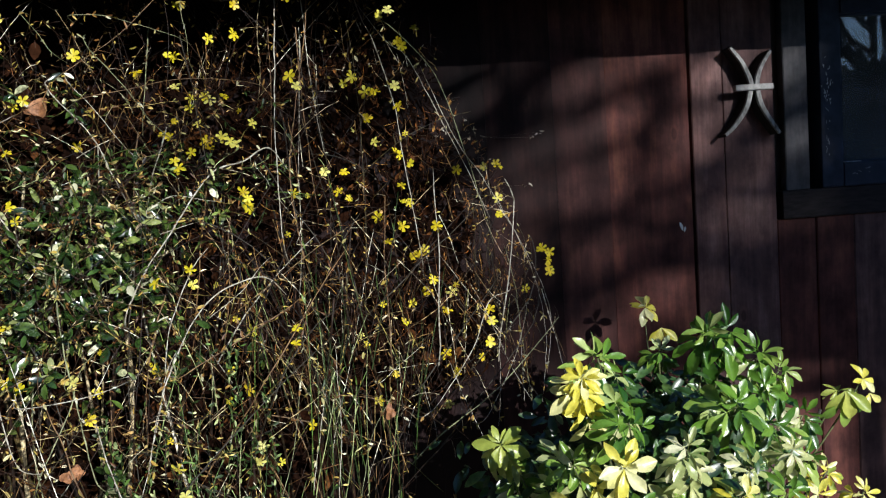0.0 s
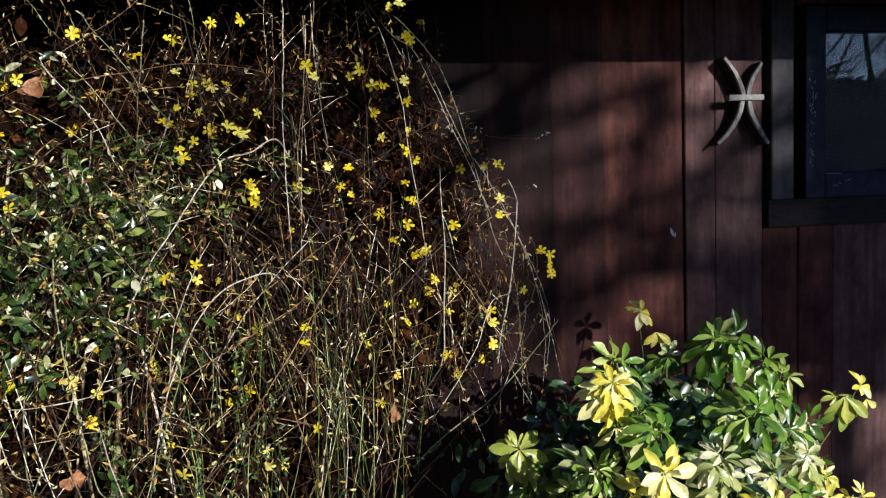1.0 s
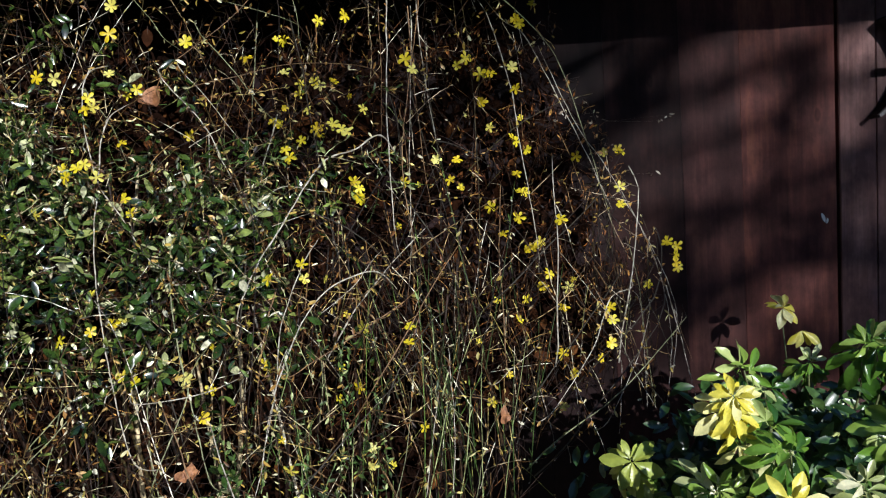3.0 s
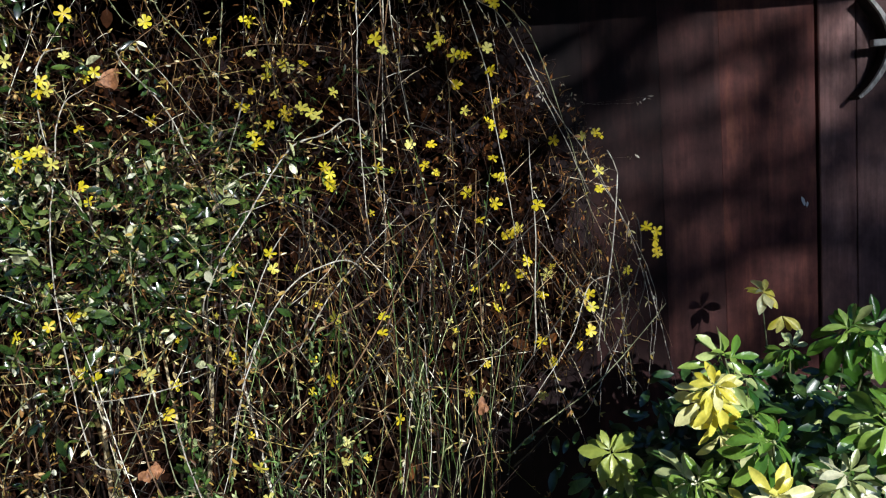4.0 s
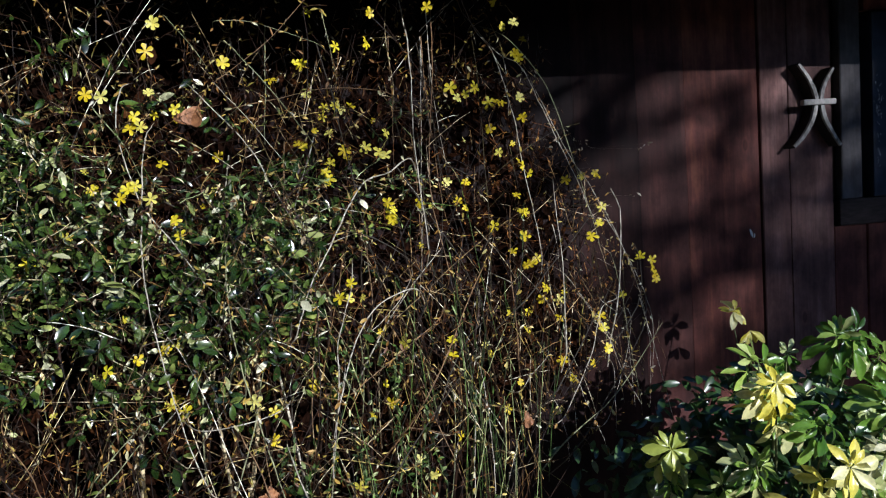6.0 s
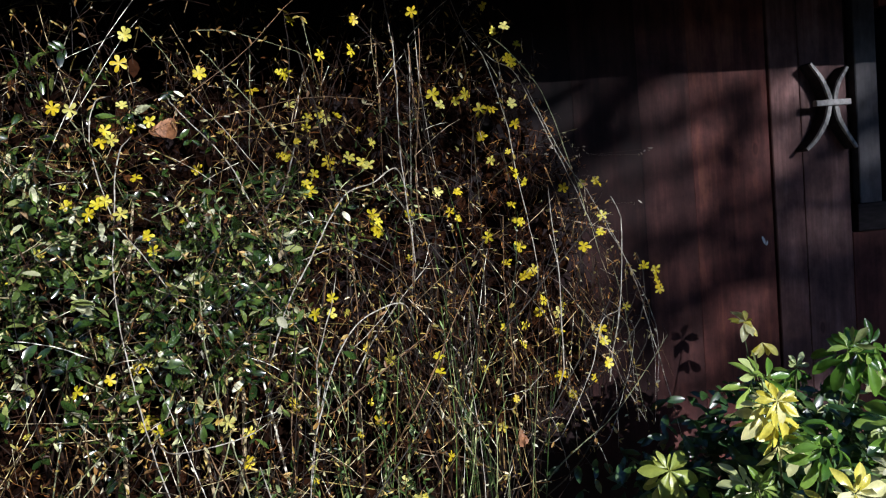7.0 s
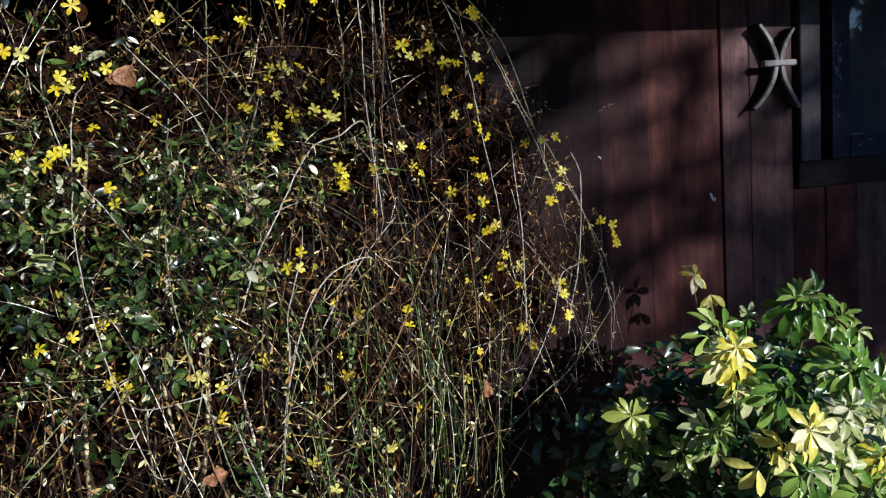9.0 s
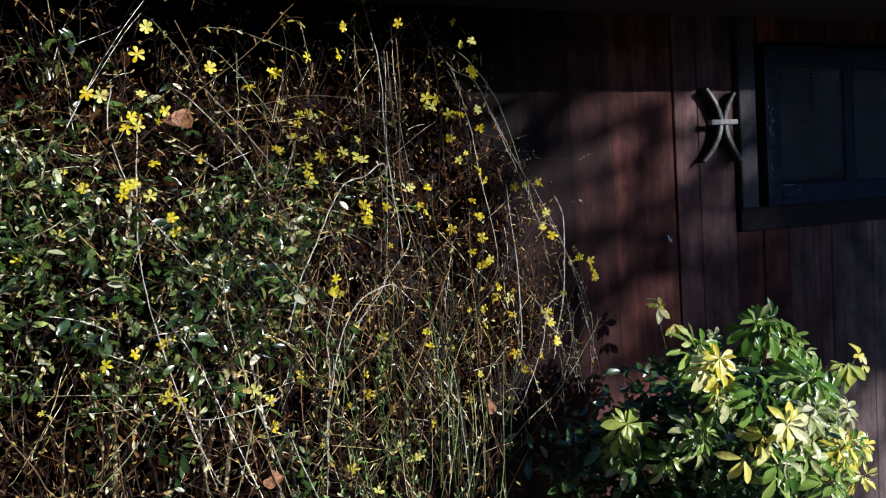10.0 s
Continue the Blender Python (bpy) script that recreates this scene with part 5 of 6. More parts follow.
def whorl(x, y, z, key, n=7, size=1.0, lean=(0.1, -0.66, 0.55)):
    """A shoot whose tip carries a rosette: small upright leaves within, larger drooping ones without."""
    tip = Vector((x, y, z))
    axis = (Vector(lean) + rand_dir() * 0.25).normalized()
    root = Vector((0.62 + (x - 0.62) * 0.35, 1.55 + (y - 1.5) * 0.3, z - rng.uniform(0.25, 0.4)))
    line = smooth_line([root, root.lerp(tip, 0.6) + Vector((0, 0, -0.03)), tip - axis * 0.004], 5)
    hp = Heap()
    hp.tube(line, [0.0035 - 0.0002 * k for k in range(len(line))], 5)
    attach("shoot", hp.mesh("shoot", BO), SHOOT, bush)
    base = axis.to_track_quat("Z", "Y").to_matrix()
    turn = rng.uniform(0, 360)
    for k in range(n):
        u = k / max(1, n - 1)
        w = radians(turn + 137.5 * k + rng.uniform(-12, 12))
        radial = base @ Vector((math.cos(w), math.sin(w), 0))
        lift = radians(30 + 68 * u ** 0.8 + rng.uniform(-10, 10))
        along = (axis * math.cos(lift) + radial * math.sin(lift) + Vector((0, 0, -0.5 * u))).normalized()
        face = (axis * math.sin(lift) - radial * math.cos(lift) + rand_dir() * 0.15).normalized()
        across = along.cross(face).normalized()
        rot = Matrix((across, along, across.cross(along))).transposed().to_4x4()
        g = size * (0.6 + 0.45 * u) * rng.uniform(0.9, 1.1)
        kk = key
        if key == "y" and u > 0.6 and rng.random() < 0.2:
            kk = "l"
        if key == "g" and rng.random() < 0.08:
            kk = "p"
        ob = attach("leaf", BLADES[kk][rng.randrange(8)], None, bush)
        ob.matrix_basis = Matrix.Translation(tip - axis * (0.034 * u) - BO) @ rot @ Matrix.Diagonal((g, g, g, 1))


for key, x, y, z, n, size in (
    ("y", 0.327, 1.172, 1.122, 9, 0.95),
    ("y", 0.337, 1.178, 1.062, 4, 0.95),
    ("l", 0.209, 1.337, 0.962, 8, 1.0),
    ("y", 0.340, 1.030, 1.010, 5, 0.92),
    ("y", 0.305, 1.040, 0.995, 4, 0.9),
    ("p", 0.457, 1.055, 1.030, 8, 0.9),
    ("p", 0.475, 1.075, 0.985, 6, 0.9),
    ("y", 0.896, 1.382, 0.821, 6, 0.8),
    ("y", 0.953, 1.350, 0.784, 6, 0.8),
    ("y", 0.556, 1.070, 0.935, 7, 0.9),
):
    whorl(x, y, z, key, n, size)
for key, x, y, z, n, size in (
    ("y", 0.632, 1.150, 0.863, 7, 0.85),
    ("y", 0.773, 1.220, 0.850, 6, 0.8),
    ("y", 0.700, 1.150, 0.815, 6, 0.8),
    ("p", 0.609, 1.150, 0.945, 7, 0.85),
    ("p", 0.713, 1.200, 0.950, 7, 0.85),
    ("p", 0.867, 1.400, 0.907, 5, 0.6),
    ("g", 0.387, 1.110, 1.062, 7, 1.01),
    ("g", 0.406, 1.322, 1.118, 7, 1.23),
    ("g", 0.450, 1.350, 1.070, 6, 1.06),
    ("g", 0.415, 1.248, 1.046, 7, 1.18),
    ("g", 0.662, 1.410, 1.128, 8, 1.29),
    ("g", 0.700, 1.400, 1.128, 7, 1.29),
    ("g", 0.777, 1.417, 1.072, 8, 1.23),
    ("g", 0.832, 1.440, 1.025, 7, 1.12),
):
    whorl(x, y, z, key, n, size)
for key, x, y, z, n, size in (
    ("g", 0.610, 1.195, 1.041, 8, 1.34),
    ("g", 0.640, 1.245, 1.010, 8, 1.23),
    ("g", 0.705, 1.250, 0.980, 7, 1.23),
    ("g", 0.587, 1.480, 1.085, 6, 0.80),
    ("g", 0.600, 1.500, 1.070, 4, 0.80),
    ("g", 0.760, 1.300, 0.960, 7, 1.12),
    ("g", 0.346, 1.241, 0.940, 7, 0.95),
    ("g", 0.310, 1.200, 0.969, 6, 0.95),
    ("g", 0.470, 1.300, 0.980, 6, 1.01),
    ("g", 0.545, 1.240, 0.970, 6, 0.85),
    ("g", 0.450, 1.070, 0.930, 7, 1.01),
    ("g", 0.375, 1.060, 0.935, 7, 1.01),
    ("g", 0.760, 1.370, 1.010, 7, 1.12),
):
    whorl(x, y, z, key, n, size)
for key, x, y, z, n, size in (
    ("g", 0.840, 1.370, 0.950, 6, 1.01),
    ("g", 0.300, 1.300, 0.890, 7, 1.01),
    ("g", 0.250, 1.400, 0.870, 7, 1.01),
    ("g", 0.600, 1.110, 0.880, 7, 1.06),
    ("g", 0.500, 1.050, 0.880, 7, 1.06),
    ("g", 0.680, 1.160, 0.890, 7, 1.01),
    ("g", 0.800, 1.300, 0.890, 7, 1.01),
):
    whorl(x, y, z, key, n, size)

whorl(0.702, 1.855, 1.100, "y", 0)
rosette(0.702, 1.852, 1.108, "y", 8, 0.047, (0.1, -0.62, 0.78), 0.25, 80)
rosette(0.703, 1.846, 1.112, "y", 3, 0.03, (-0.2, -0.5, 0.85), 0.0, 45)
rosette(0.730, 1.820, 1.058, "y", 4, 0.048, (0.2, -0.9, 0.1), 1.2)
rosette(0.209, 1.325, 0.968, "l", 5, 0.05, (-0.1, -0.85, 0.5), 0.4)
rosette(0.340, 1.012, 1.028, "y", 7, 0.043, (-0.1, -0.88, 0.45))
rosette(0.342, 1.006, 1.034, "y", 3, 0.024, (0.0, -0.7, 0.7), 0.0, 40)
rosette(0.327, 1.166, 1.126, "y", 6, 0.036, (-0.1, -0.85, 0.5), 0.5)
whorl(0.991, 1.403, 0.998, "y", 0)
rosette(0.991, 1.400, 1.002, "y", 6, 0.03, (0.1, -0.85, 0.4), 0.2)
rosette(1.003, 1.398, 0.972, "y", 3, 0.034, (0.1, -0.9, 0.1), 1.2)
whorl(0.945, 1.410, 0.978, "l", 3, 0.95, (-0.1, -0.7, 0.4))
rosette(0.952, 1.400, 0.982, "l", 4, 0.058, (0.0, -0.9, 0.3), 1.1)
rosette(0.945, 1.405, 0.955, "g", 3, 0.05, (-0.2, -0.9, 0.2), 1.1)
# leaves inside the shrub, the shade of its depth put into darker green
for i in range(2300):
    p = Vector((rng.gauss(0.57, 0.2), rng.gauss(1.36, 0.17), 0))
    top = 1.12 - 0.5 * ((p.x - 0.62) / 0.5) ** 2 - 0.3 * max(0.0, 1.25 - p.y)
    p.z = top - 0.085 - abs(rng.gauss(0, 0.24))
    if p.z < 0.1 or p.y > 1.95 or p.y < 1.04 or p.x < 0.22 or p.x > 0.8 - 0.6 * max(0.0, 1.45 - p.y):
        continue
    ln = rng.uniform(0.032, 0.054)
    inner.leaf(p, Vector((rng.gauss(0.1, 1), rng.gauss(-0.7, 0.8), rng.gauss(-0.35, 0.6))), Vector((0.2, -0.7, 0.8)) + rand_dir() * 0.5, ln, ln * 0.38, 0.25, 0.35)
for i in range(220):
    p = Vector((rng.gauss(0.32, 0.11), rng.gauss(1.5, 0.12), 0.9 - abs(rng.gauss(0, 0.22))))
    if p.z < 0.1 or p.x < 0.06 or p.y < 1.1:
        continue
    p.z -= 0.6 * max(0.0, 0.2 - p.x)
    ln = rng.uniform(0.032, 0.054)
    inner.leaf(p, Vector((rng.gauss(-0.3, 1), rng.gauss(-0.6, 0.8), rng.gauss(-0.35, 0.6))), Vector((0.0, -0.6, 0.9)) + rand_dir() * 0.5, ln, ln * 0.38, 0.25, 0.35)
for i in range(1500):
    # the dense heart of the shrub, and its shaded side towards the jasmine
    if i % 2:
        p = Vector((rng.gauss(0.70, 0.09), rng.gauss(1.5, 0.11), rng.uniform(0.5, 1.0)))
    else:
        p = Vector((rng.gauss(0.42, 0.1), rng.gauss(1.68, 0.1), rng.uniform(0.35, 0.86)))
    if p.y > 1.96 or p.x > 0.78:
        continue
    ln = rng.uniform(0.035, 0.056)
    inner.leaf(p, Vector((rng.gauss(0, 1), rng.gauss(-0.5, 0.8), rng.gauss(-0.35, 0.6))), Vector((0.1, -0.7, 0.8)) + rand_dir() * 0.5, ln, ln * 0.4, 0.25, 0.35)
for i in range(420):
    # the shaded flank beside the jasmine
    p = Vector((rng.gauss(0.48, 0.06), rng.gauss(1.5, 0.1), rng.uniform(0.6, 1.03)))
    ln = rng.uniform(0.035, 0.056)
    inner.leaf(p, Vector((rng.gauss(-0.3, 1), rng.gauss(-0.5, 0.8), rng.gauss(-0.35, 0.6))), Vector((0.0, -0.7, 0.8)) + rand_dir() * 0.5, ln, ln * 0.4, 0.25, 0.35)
INNER_LEAF_SHADE = island_material("shaded_green_leaves", [(0.0, (0.014, 0.04, 0.01)), (0.7, (0.04, 0.095, 0.022)), (0.93, (0.1, 0.18, 0.045)), (1.0, (0.34, 0.38, 0.13))], 0.34, 0.12, grain=0.3, gloss=0.8, patch=(60.0, 0.6, 1.4))
tagged(attach("shaded_inner_leaves", inner.mesh("shaded_inner_leaves", BO), INNER_LEAF_SHADE, bush), kind="stuff")
hp = Heap()
for i in range(12):
    x, y = 0.62 + rng.uniform(-0.12, 0.12), 1.55 + rng.uniform(-0.1, 0.1)
    q = smooth_line([(x, y, -0.03), (x + (x - 0.62) * 0.8, y + (y - 1.55) * 0.8, 0.4), (x + (x - 0.62) * 2.0, y + (y - 1.55) * 1.4 - 0.05, rng.uniform(0.7, 0.95))], 6)
    hp.tube(q, [0.007 - 0.0003 * k for k in range(len(q))], 6)
tagged(attach("branch_tangle", hp.mesh("branch_tangle", BO), BARK, bush), kind="stuff")


# ---- trees and hedge across the garden, mirrored in the window and shading the wall ----
def shade_point(x, z, s):
    """The place s metres towards the sun from the wall at (x, z)."""
    return Vector((x, WALL_Y, z)) + TO_SUN * s


def limb(heap, points, r0, r1, seed, twig_count, twig_length):
    """A bent limb with side branches and twigs."""
    r = random.Random(seed)
    line = smooth_line(points, 6)
    line = [p + Vector([0.06 * noise.noise(p * 1.7 + Vector((k * 7, seed, 0))) for k in range(3)]) for p in line]
    n = len(line) - 1
    heap.tube(line, [r0 + (r1 - r0) * k / n for k in range(n + 1)], 7)
    for i in range(twig_count):
        k = r.randrange(1, n + 1)
        d = (line[k] - line[k - 1]).normalized()
        d = (d * r.uniform(0.5, 1.2) + rand_dir(r) * 0.9 + Vector((0, 0, 0.15))).normalized()
        ln = twig_length * r.uniform(0.4, 1.2)
        q = [line[k], line[k] + d * ln * 0.4 + rand_dir(r) * 0.05 * ln, line[k] + d * ln * 0.75 + rand_dir(r) * 0.12 * ln, line[k] + d * ln]
        a = max(0.004, r1 * 0.45)
        heap.tube(q, [a, a * 0.8, a * 0.5, a * 0.25], 4)
        for _ in range(3):
            s = r.randrange(1, 4)
            e = q[s] + (d + rand_dir(r) * 0.9).normalized() * ln * 0.35
            heap.tube([q[s], (q[s] + e) / 2 + rand_dir(r) * 0.03, e], [a * 0.4, a * 0.3, a * 0.15], 3)


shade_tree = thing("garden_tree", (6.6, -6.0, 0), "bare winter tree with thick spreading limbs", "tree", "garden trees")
SO = Vector(shade_tree.location)
hp = Heap()
trunk = smooth_line([(6.6, -6.0, -0.1), (6.65, -6.0, 1.2), (6.5, -5.95, 2.2), (6.45, -5.9, 3.4), (6.6, -5.9, 5.0), (6.8, -6.0, 7.0)], 5)
hp.tube(trunk, [0.3 - 0.0095 * k for k in range(len(trunk))], 10)
attach("trunk", hp.mesh("trunk", SO), BARK, shade_tree)
hp = Heap()
S = 9.0
limb(hp, [(6.5, -5.9, 3.4), shade_point(2.1, 1.0, S), shade_point(1.6, 1.14, S), shade_point(1.3, 1.19, S)], 0.11, 0.06, 3, 40, 0.3)
limb(hp, [shade_point(1.32, 1.19, S), shade_point(1.1, 1.26, S), shade_point(0.8, 1.27, S), shade_point(0.45, 1.24, S)], 0.016, 0.009, 15, 10, 0.2)
limb(hp, [(6.5, -5.9, 3.0), shade_point(2.3, 0.86, S), shade_point(1.6, 0.88, S), shade_point(1.15, 1.0, S)], 0.1, 0.05, 4, 30, 0.3)
limb(hp, [(6.5, -5.9, 4.6), shade_point(2.5, 1.62, S), shade_point(1.95, 1.52, S), shade_point(1.62, 1.48, S), shade_point(1.44, 1.46, S)], 0.3, 0.15, 14, 10, 0.2)
limb(hp, [(6.5, -5.9, 4.5), shade_point(1.9, 1.84, S), shade_point(1.14, 1.56, S), shade_point(0.92, 1.49, S), shade_point(0.76, 1.43, S), shade_point(0.4, 1.34, S)], 0.028, 0.015, 5, 12, 0.3)
limb(hp, [(6.5, -5.9, 4.8), shade_point(1.7, 1.98, S), shade_point(1.0, 1.69, S), shade_point(0.8, 1.60, S), shade_point(0.6, 1.53, S), shade_point(0.35, 1.45, S)], 0.03, 0.012, 16, 8, 0.3)
limb(hp, [(6.5, -5.9, 4.9), shade_point(1.6, 2.05, S), shade_point(0.93, 1.79, S), shade_point(0.78, 1.71, S), shade_point(0.51, 1.61, S), shade_point(0.3, 1.53, S)], 0.03, 0.025, 6, 12, 0.3)
limb(hp, [(6.5, -5.9, 5.2), shade_point(1.3, 2.15, S), shade_point(0.75, 1.90, S), shade_point(0.50, 1.80, S), shade_point(0.34, 1.69, S), shade_point(0.2, 1.58, S)], 0.03, 0.032, 7, 8, 0.15)
limb(hp, [(6.5, -5.9, 5.1), shade_point(1.1, 2.0, S), shade_point(0.52, 1.76, S), shade_point(0.40, 1.66, S), shade_point(0.2, 1.52, S), shade_point(0.0, 1.4, S)], 0.03, 0.04, 17, 10, 0.15)
limb(hp, [(6.5, -5.9, 3.2), shade_point(1.9, 1.10, S), shade_point(1.0, 1.20, S), shade_point(0.68, 1.18, S), shade_point(0.44, 1.13, S), shade_point(0.3, 1.1, S)], 0.022, 0.03, 21, 18, 0.22)
limb(hp, [(6.5, -5.9, 5.1), shade_point(1.1, 2.02, S), shade_point(0.5, 1.85, S), shade_point(0.40, 1.79, S), shade_point(0.22, 1.73, S)], 0.022, 0.03, 22, 6, 0.2)
limb(hp, [(6.5, -5.9, 5.0), shade_point(2.0, 1.95, S), shade_point(1.55, 1.82, S), shade_point(1.42, 1.68, S), shade_point(1.40, 1.5, S)], 0.1, 0.075, 24, 10, 0.2)
limb(hp, [(6.5, -5.9, 5.3), shade_point(1.9, 2.1, S), shade_point(1.5, 1.92, S), shade_point(1.37, 1.74, S), shade_point(1.37, 1.5, S)], 0.08, 0.075, 27, 4, 0.1)
for i, z in enumerate((0.765, 0.90, 1.03, 1.13)):
    limb(hp, [(6.5, -5.9, 2.6 + 0.3 * i), shade_point(2.6, z - 0.03, S), shade_point(1.9, z - 0.01, S), shade_point(1.4, z, S), shade_point(0.98 - 0.04 * i, z + 0.05, S)], 0.085 if i == 0 else 0.05, 0.02, 40 + i, 20, 0.2)
limb(hp, [(6.7, -5.95, 5.6), (7.4, -5.7, 6.4), (8.1, -5.5, 7.4)], 0.09, 0.03, 9, 20, 0.9)
tagged(attach("limbs", hp.mesh("limbs", SO), BARK, shade_tree), kind="stuff")

# a second crown further off, whose fine twigs dim the wall softly
twiggy_tree = thing("garden_tree", (10.4, -9.6, 0), "bare winter tree with fine dense twigs", "tree", "garden trees")
TO = Vector(twiggy_tree.location)
hp = Heap()
trunk = smooth_line([(10.4, -9.6, -0.1), (10.3, -9.6, 2.0), (10.0, -9.55, 4.0), (10.1, -9.5, 6.5)], 5)
hp.tube(trunk, [0.13 - 0.006 * k for k in range(len(trunk))], 10)
attach("trunk", hp.mesh("trunk", TO), BARK, twiggy_tree)
hp = Heap()
for i in range(9):
    z = 1.10 + 0.045 * i
    s = 13.0 + 0.12 * (i % 5)
    limb(hp, [trunk[6 + i // 4], shade_point(2.0, z + 0.14, s), shade_point(1.2, z + 0.03, s), shade_point(0.75, z - 0.04 + 0.05 * (i % 3), s), shade_point(0.42, z - 0.1, s)], 0.022, 0.009, 110 + i, 8, 0.2)
for i in range(6):
    x = 0.36 + 0.06 * i
    limb(hp, [trunk[10], shade_point(2.2, 2.7, 13.4), shade_point(x + 0.25, 1.95, 13.4), shade_point(x, 1.65, 13.4), shade_point(x - 0.08, 1.4, 13.4)], 0.03, 0.009, 150 + i, 5, 0.16)
for i in range(6):
    z = 0.93 + 0.085 * i
    limb(hp, [trunk[7], shade_point(2.7, z + 0.1, 13.2), shade_point(2.1, z + 0.03, 13.2), shade_point(1.5, z, 13.2), shade_point(1.02, z - 0.03, 13.2)], 0.038, 0.018, 180 + i, 20, 0.24)
for i in range(4):
    z = 1.47 + 0.06 * i
    limb(hp, [trunk[10], shade_point(1.3, z + 0.55, 13.3), shade_point(0.3, z + 0.28, 13.3), shade_point(-0.15, z + 0.06, 13.3), shade_point(-0.7, z - 0.06, 13.3)], 0.026, 0.012, 200 + i, 9, 0.2)
for i in range(7):
    z = 0.83 + 0.066 * i
    limb(hp, [trunk[7 + i // 5], shade_point(2.9, z + 0.12, 13.6), shade_point(2.1, z + 0.03, 13.6), shade_point(1.5, z, 13.6), shade_point(1.12, z - 0.02, 13.6)], 0.04, 0.018, 220 + i, 10, 0.18)
for i, z in enumerate((1.0, 1.06, 1.12, 1.24)):
    limb(hp, [trunk[9], shade_point(1.4, 1.75, 13.6), shade_point(0.72, z + 0.26, 13.6), shade_point(0.46, z + 0.03, 13.6), shade_point(0.26, z - 0.08, 13.6)], 0.022, 0.018, 320 + i, 7, 0.11)
limb(hp, [trunk[9], shade_point(1.9, 1.23, 13.5), shade_point(1.05, 1.42, 13.5), shade_point(0.78, 1.48, 13.5), shade_point(0.58, 1.45, 13.5)], 0.016, 0.010, 301, 5, 0.1)
for i in range(6):
    x, z = 0.47 + 0.035 * (i % 3), 0.98 + 0.05 * (i // 3)
    limb(hp, [trunk[9], shade_point(1.7, 1.62, 13.9), shade_point(x + 0.33, z + 0.22, 13.9), shade_point(x + 0.06, z + 0.09, 13.9), shade_point(x - 0.06, z - 0.05, 13.9)], 0.03, 0.014, 260 + i, 6, 0.13)
for i, z in enumerate((0.87, 0.92)):
    limb(hp, [trunk[8], shade_point(1.6, z + 0.12, 13.8), shade_point(0.9, z + 0.02, 13.8), shade_point(0.7, z, 13.8), shade_point(0.55 - 0.04 * i, z - 0.01, 13.8)], 0.03, 0.026, 280 + i, 6, 0.08)
for i, z in enumerate((0.93, 0.98, 1.04)):
    limb(hp, [trunk[8], shade_point(2.0, z + 0.1, 13.7), shade_point(1.2, z + 0.02, 13.7), shade_point(0.95, z, 13.7), shade_point(0.74, z - 0.02, 13.7)], 0.04, 0.022, 270 + i, 8, 0.1)
tagged(attach("crown", hp.mesh("crown", TO), BARK, twiggy_tree), kind="stuff")


def far_tree(x, y, height, seed):
    """A bare tree: trunk, forking limbs, twigs."""
    r = random.Random(seed)
    tree = thing("bare_tree", (x, y, 0), "tall bare winter tree beyond the hedge", "tree", "bare trees")
    o = Vector((x, y, 0))
    hp = Heap()
    line = smooth_line([(x, y, -0.1), (x + r.uniform(-0.2, 0.2), y, height * 0.35), (x + r.uniform(-0.4, 0.4), y, height * 0.7), (x + r.uniform(-0.6, 0.6), y, height)], 5)
    a = r.uniform(0.1, 0.2)
    hp.tube(line, [a * (1 - 0.055 * k) for k in range(len(line))], 8)
    attach("trunk", hp.mesh("trunk", o), BARK, tree)
    hp = Heap()
    for i in range(16):
        k = r.randrange(3, len(line))
        d = Vector((r.uniform(-1, 1), r.uniform(-1, 1), r.uniform(0.1, 0.8))).normalized()
        ln = r.uniform(0.8, 2.4)
        limb(hp, [line[k], line[k] + d * ln * 0.5 + Vector((0, 0, 0.1)), line[k] + d * ln + Vector((0, 0, 0.4))], 0.04, 0.012, seed * 20 + i, 7, 0.8)
    tagged(attach("crown", hp.mesh("crown", o), BARK, tree), kind="stuff")


for i, (x, y, hgt) in enumerate(((9.6, -6.2, 6.5), (7.4, -10.2, 7.0), (10.9, -8.8, 7.5), (11.2, -7.0, 6.5), (12.8, -8.2, 7.0), (9.0, -10.5, 6.0), (14.5, -8.0, 7.0), (9.6, -12.5, 6.5), (11.0, -13.2, 7.0), (12.2, -12.0, 6.0), (13.4, -13.5, 7.0), (15.0, -12.4, 6.5), (10.4, -15.5, 6.0), (-3.5, -8.5, 6.0), (0.5, -10.0, 5.5))):
    far_tree(x, y, hgt, 40 + i)

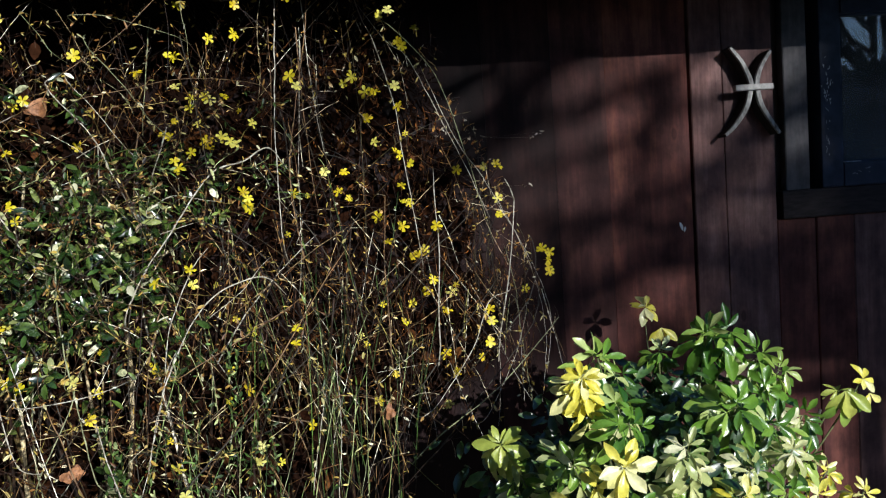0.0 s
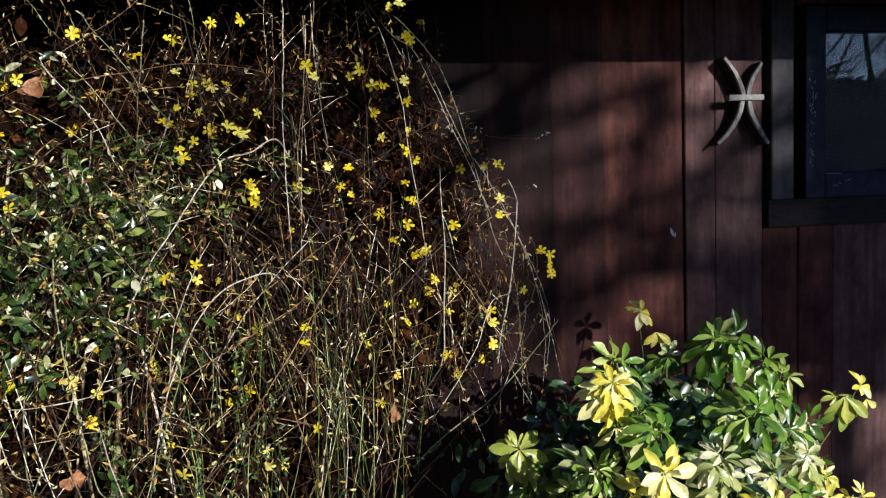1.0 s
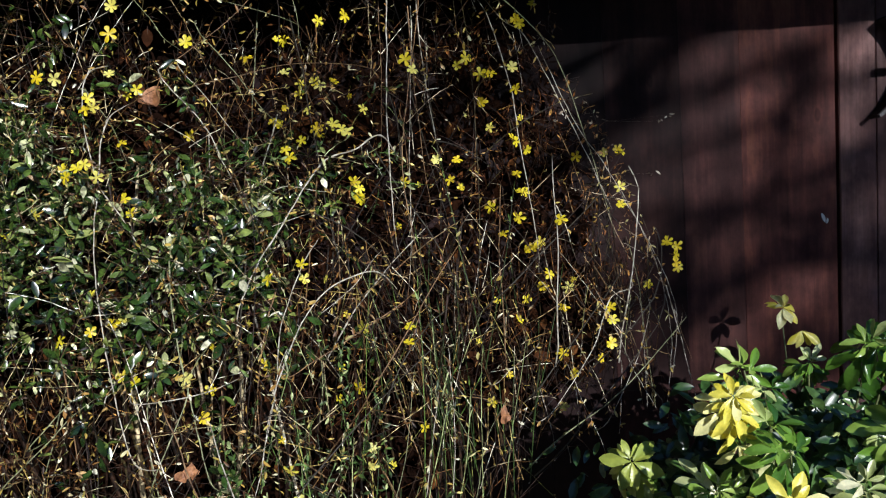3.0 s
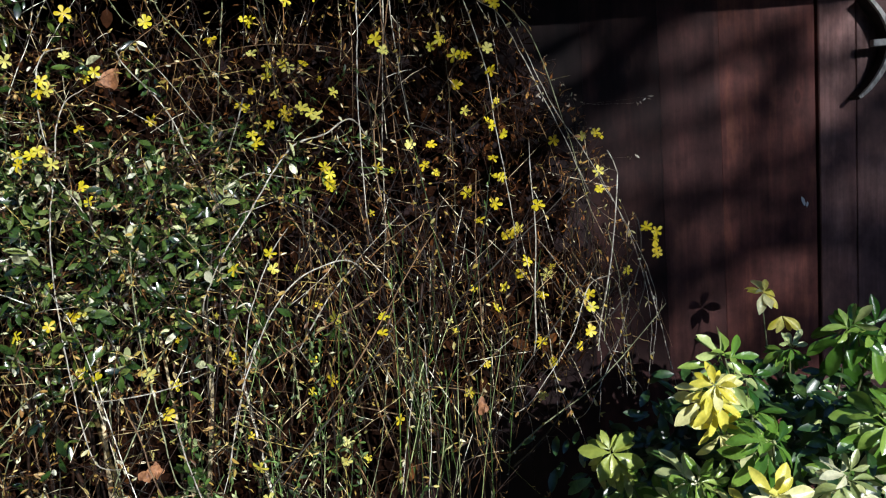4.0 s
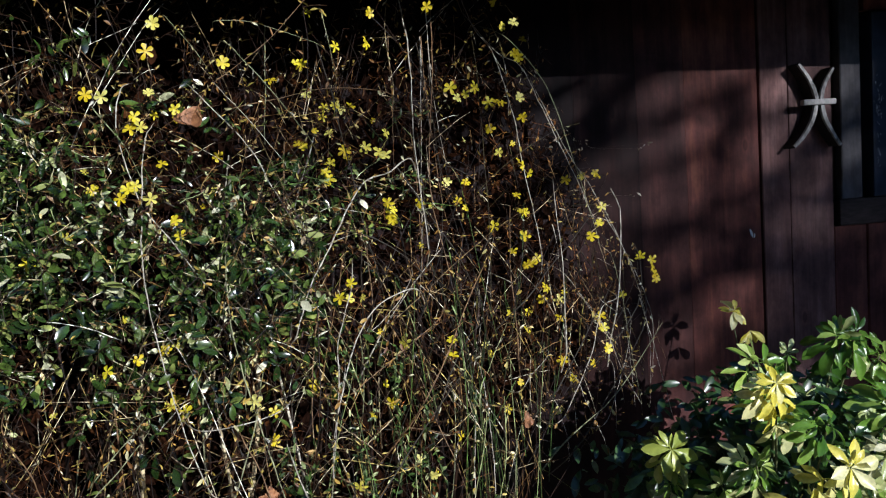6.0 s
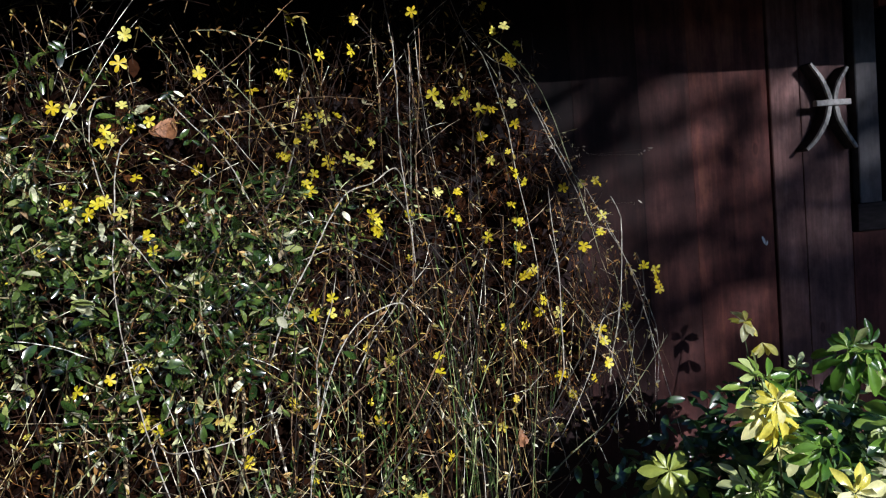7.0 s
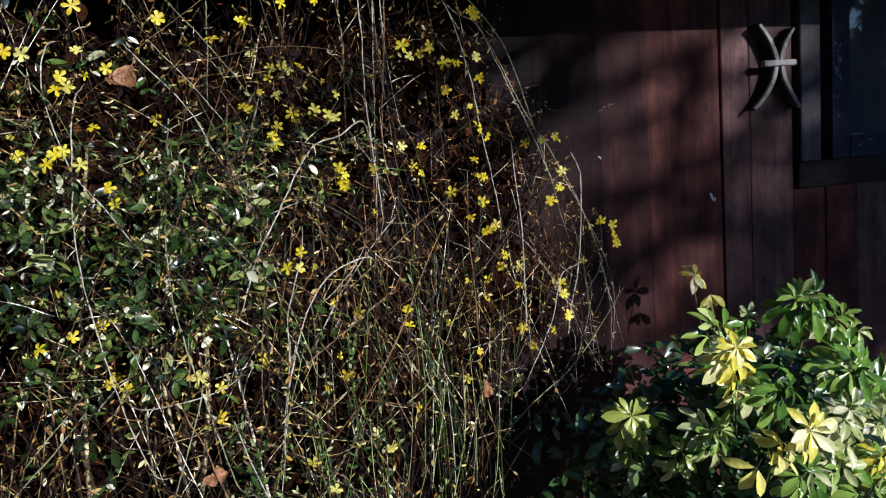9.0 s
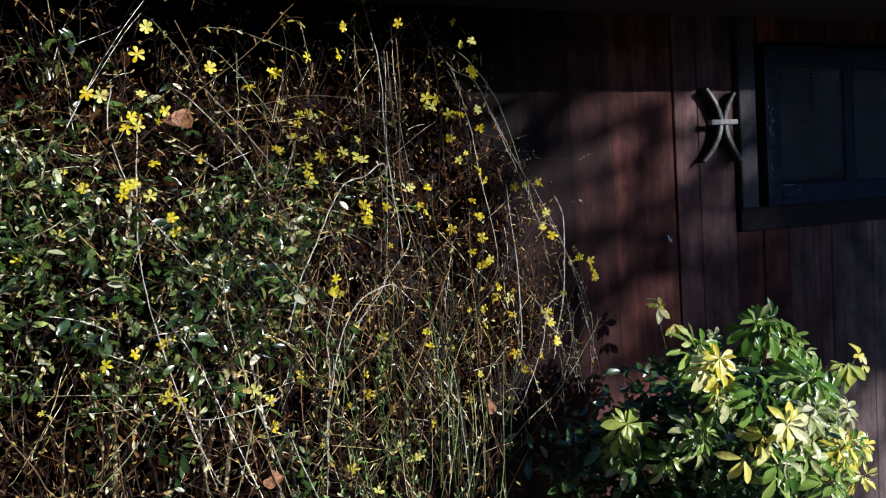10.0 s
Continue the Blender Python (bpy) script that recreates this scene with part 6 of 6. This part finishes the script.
def sky_screen_tree(x, y, height, spread, seed):
    """A tall dark evergreen, leafy to the ground, added to hold back sky light."""
    r = random.Random(seed)
    tree = thing("sky_screen_tree", (x, y, 0), "tall dark evergreen tree, leafy to the ground, added to hold back sky light", "tree", "evergreen trees")
    hp = Heap()
    hp.tube([Vector((0, 0, -0.1)), Vector((0.05, 0, height * 0.5)), Vector((0, 0, height * 0.95))], [0.22, 0.15, 0.03], 8)
    attach("trunk", hp.mesh("trunk"), BARK, tree)
    hp = Heap()
    for i in range(2600 if x < 5 else 4000):
        u = r.random()
        w = r.uniform(0, 2 * math.pi)
        reach = spread * (1 - u ** 2.5) * (0.8 + 0.35 * noise.noise((3 * math.cos(w), 3 * math.sin(w), u * 6 + seed)))
        d = reach * (1 - 0.5 * r.random() ** 2)
        p = Vector((d * math.cos(w), d * math.sin(w), 0.15 + u * height))
        ln = r.uniform(0.25, 0.5)
        hp.leaf(p, Vector((math.cos(w), math.sin(w), -0.3)) + rand_dir(r) * 0.7, Vector((0, 0, 1)) + rand_dir(r) * 0.8, ln, ln * 0.65, 0.3, 0.2)
    tagged(attach("crown", hp.mesh("crown"), HEDGE, tree), kind="stuff")


for i, (x, y, hgt, wide) in enumerate(((0.2, -6.0, 9.0, 1.5), (-2.0, -5.4, 9.5, 1.7), (-4.0, -4.6, 9.0, 1.7), (-5.4, -3.0, 9.0, 1.7), (-6.0, -1.0, 9.0, 1.7), (-6.2, 1.1, 8.5, 1.6), (9.8, -4.4, 8.5, 1.5), (10.6, -2.4, 8.5, 1.7), (10.2, -0.2, 8.5, 1.6), (8.6, 1.6, 8.0, 1.5))):
    sky_screen_tree(x, y, hgt, wide, 90 + i)

hedge = thing("hedge", (3.0, -8.0, 0), "dense dark evergreen hedge along the garden's edge", "hedge")
hp = Heap()
r = random.Random(3)
for i in range(14000):
    x = r.uniform(-9, 18) if i % 3 else r.uniform(6.3, 11.2)
    top = 2.5 + 0.3 * noise.noise((x * 0.8, 0, 0)) + (0.6 if x > 11 else 0.0) + (0.48 if 6.5 < x < 11.0 else 0.0)
    z = top * (1 - r.random() ** 2.2)
    y = -7.6 + r.gauss(0, 0.16)
    ln = r.uniform(0.1, 0.22)
    hp.leaf(Vector((x, y, z)), rand_dir(r), Vector((0, 0.8, 0.5)) + rand_dir(r) * 0.5, ln, ln * 0.6)
tagged(attach("leaves", hp.mesh("leaves", Vector(hedge.location)), HEDGE, hedge), kind="stuff")
bm = add_box(bmesh.new(), -12, 15, -0.3, 0.1, -0.05, 2.5)
bmesh.ops.subdivide_edges(bm, edges=bm.edges[:], cuts=6, use_grid_fill=True)
for v in bm.verts:
    v.co += Vector((0, 0.12, 0.15)) * noise.noise(v.co * 1.3)
part("inner_mass", bm, HEDGE, hedge)
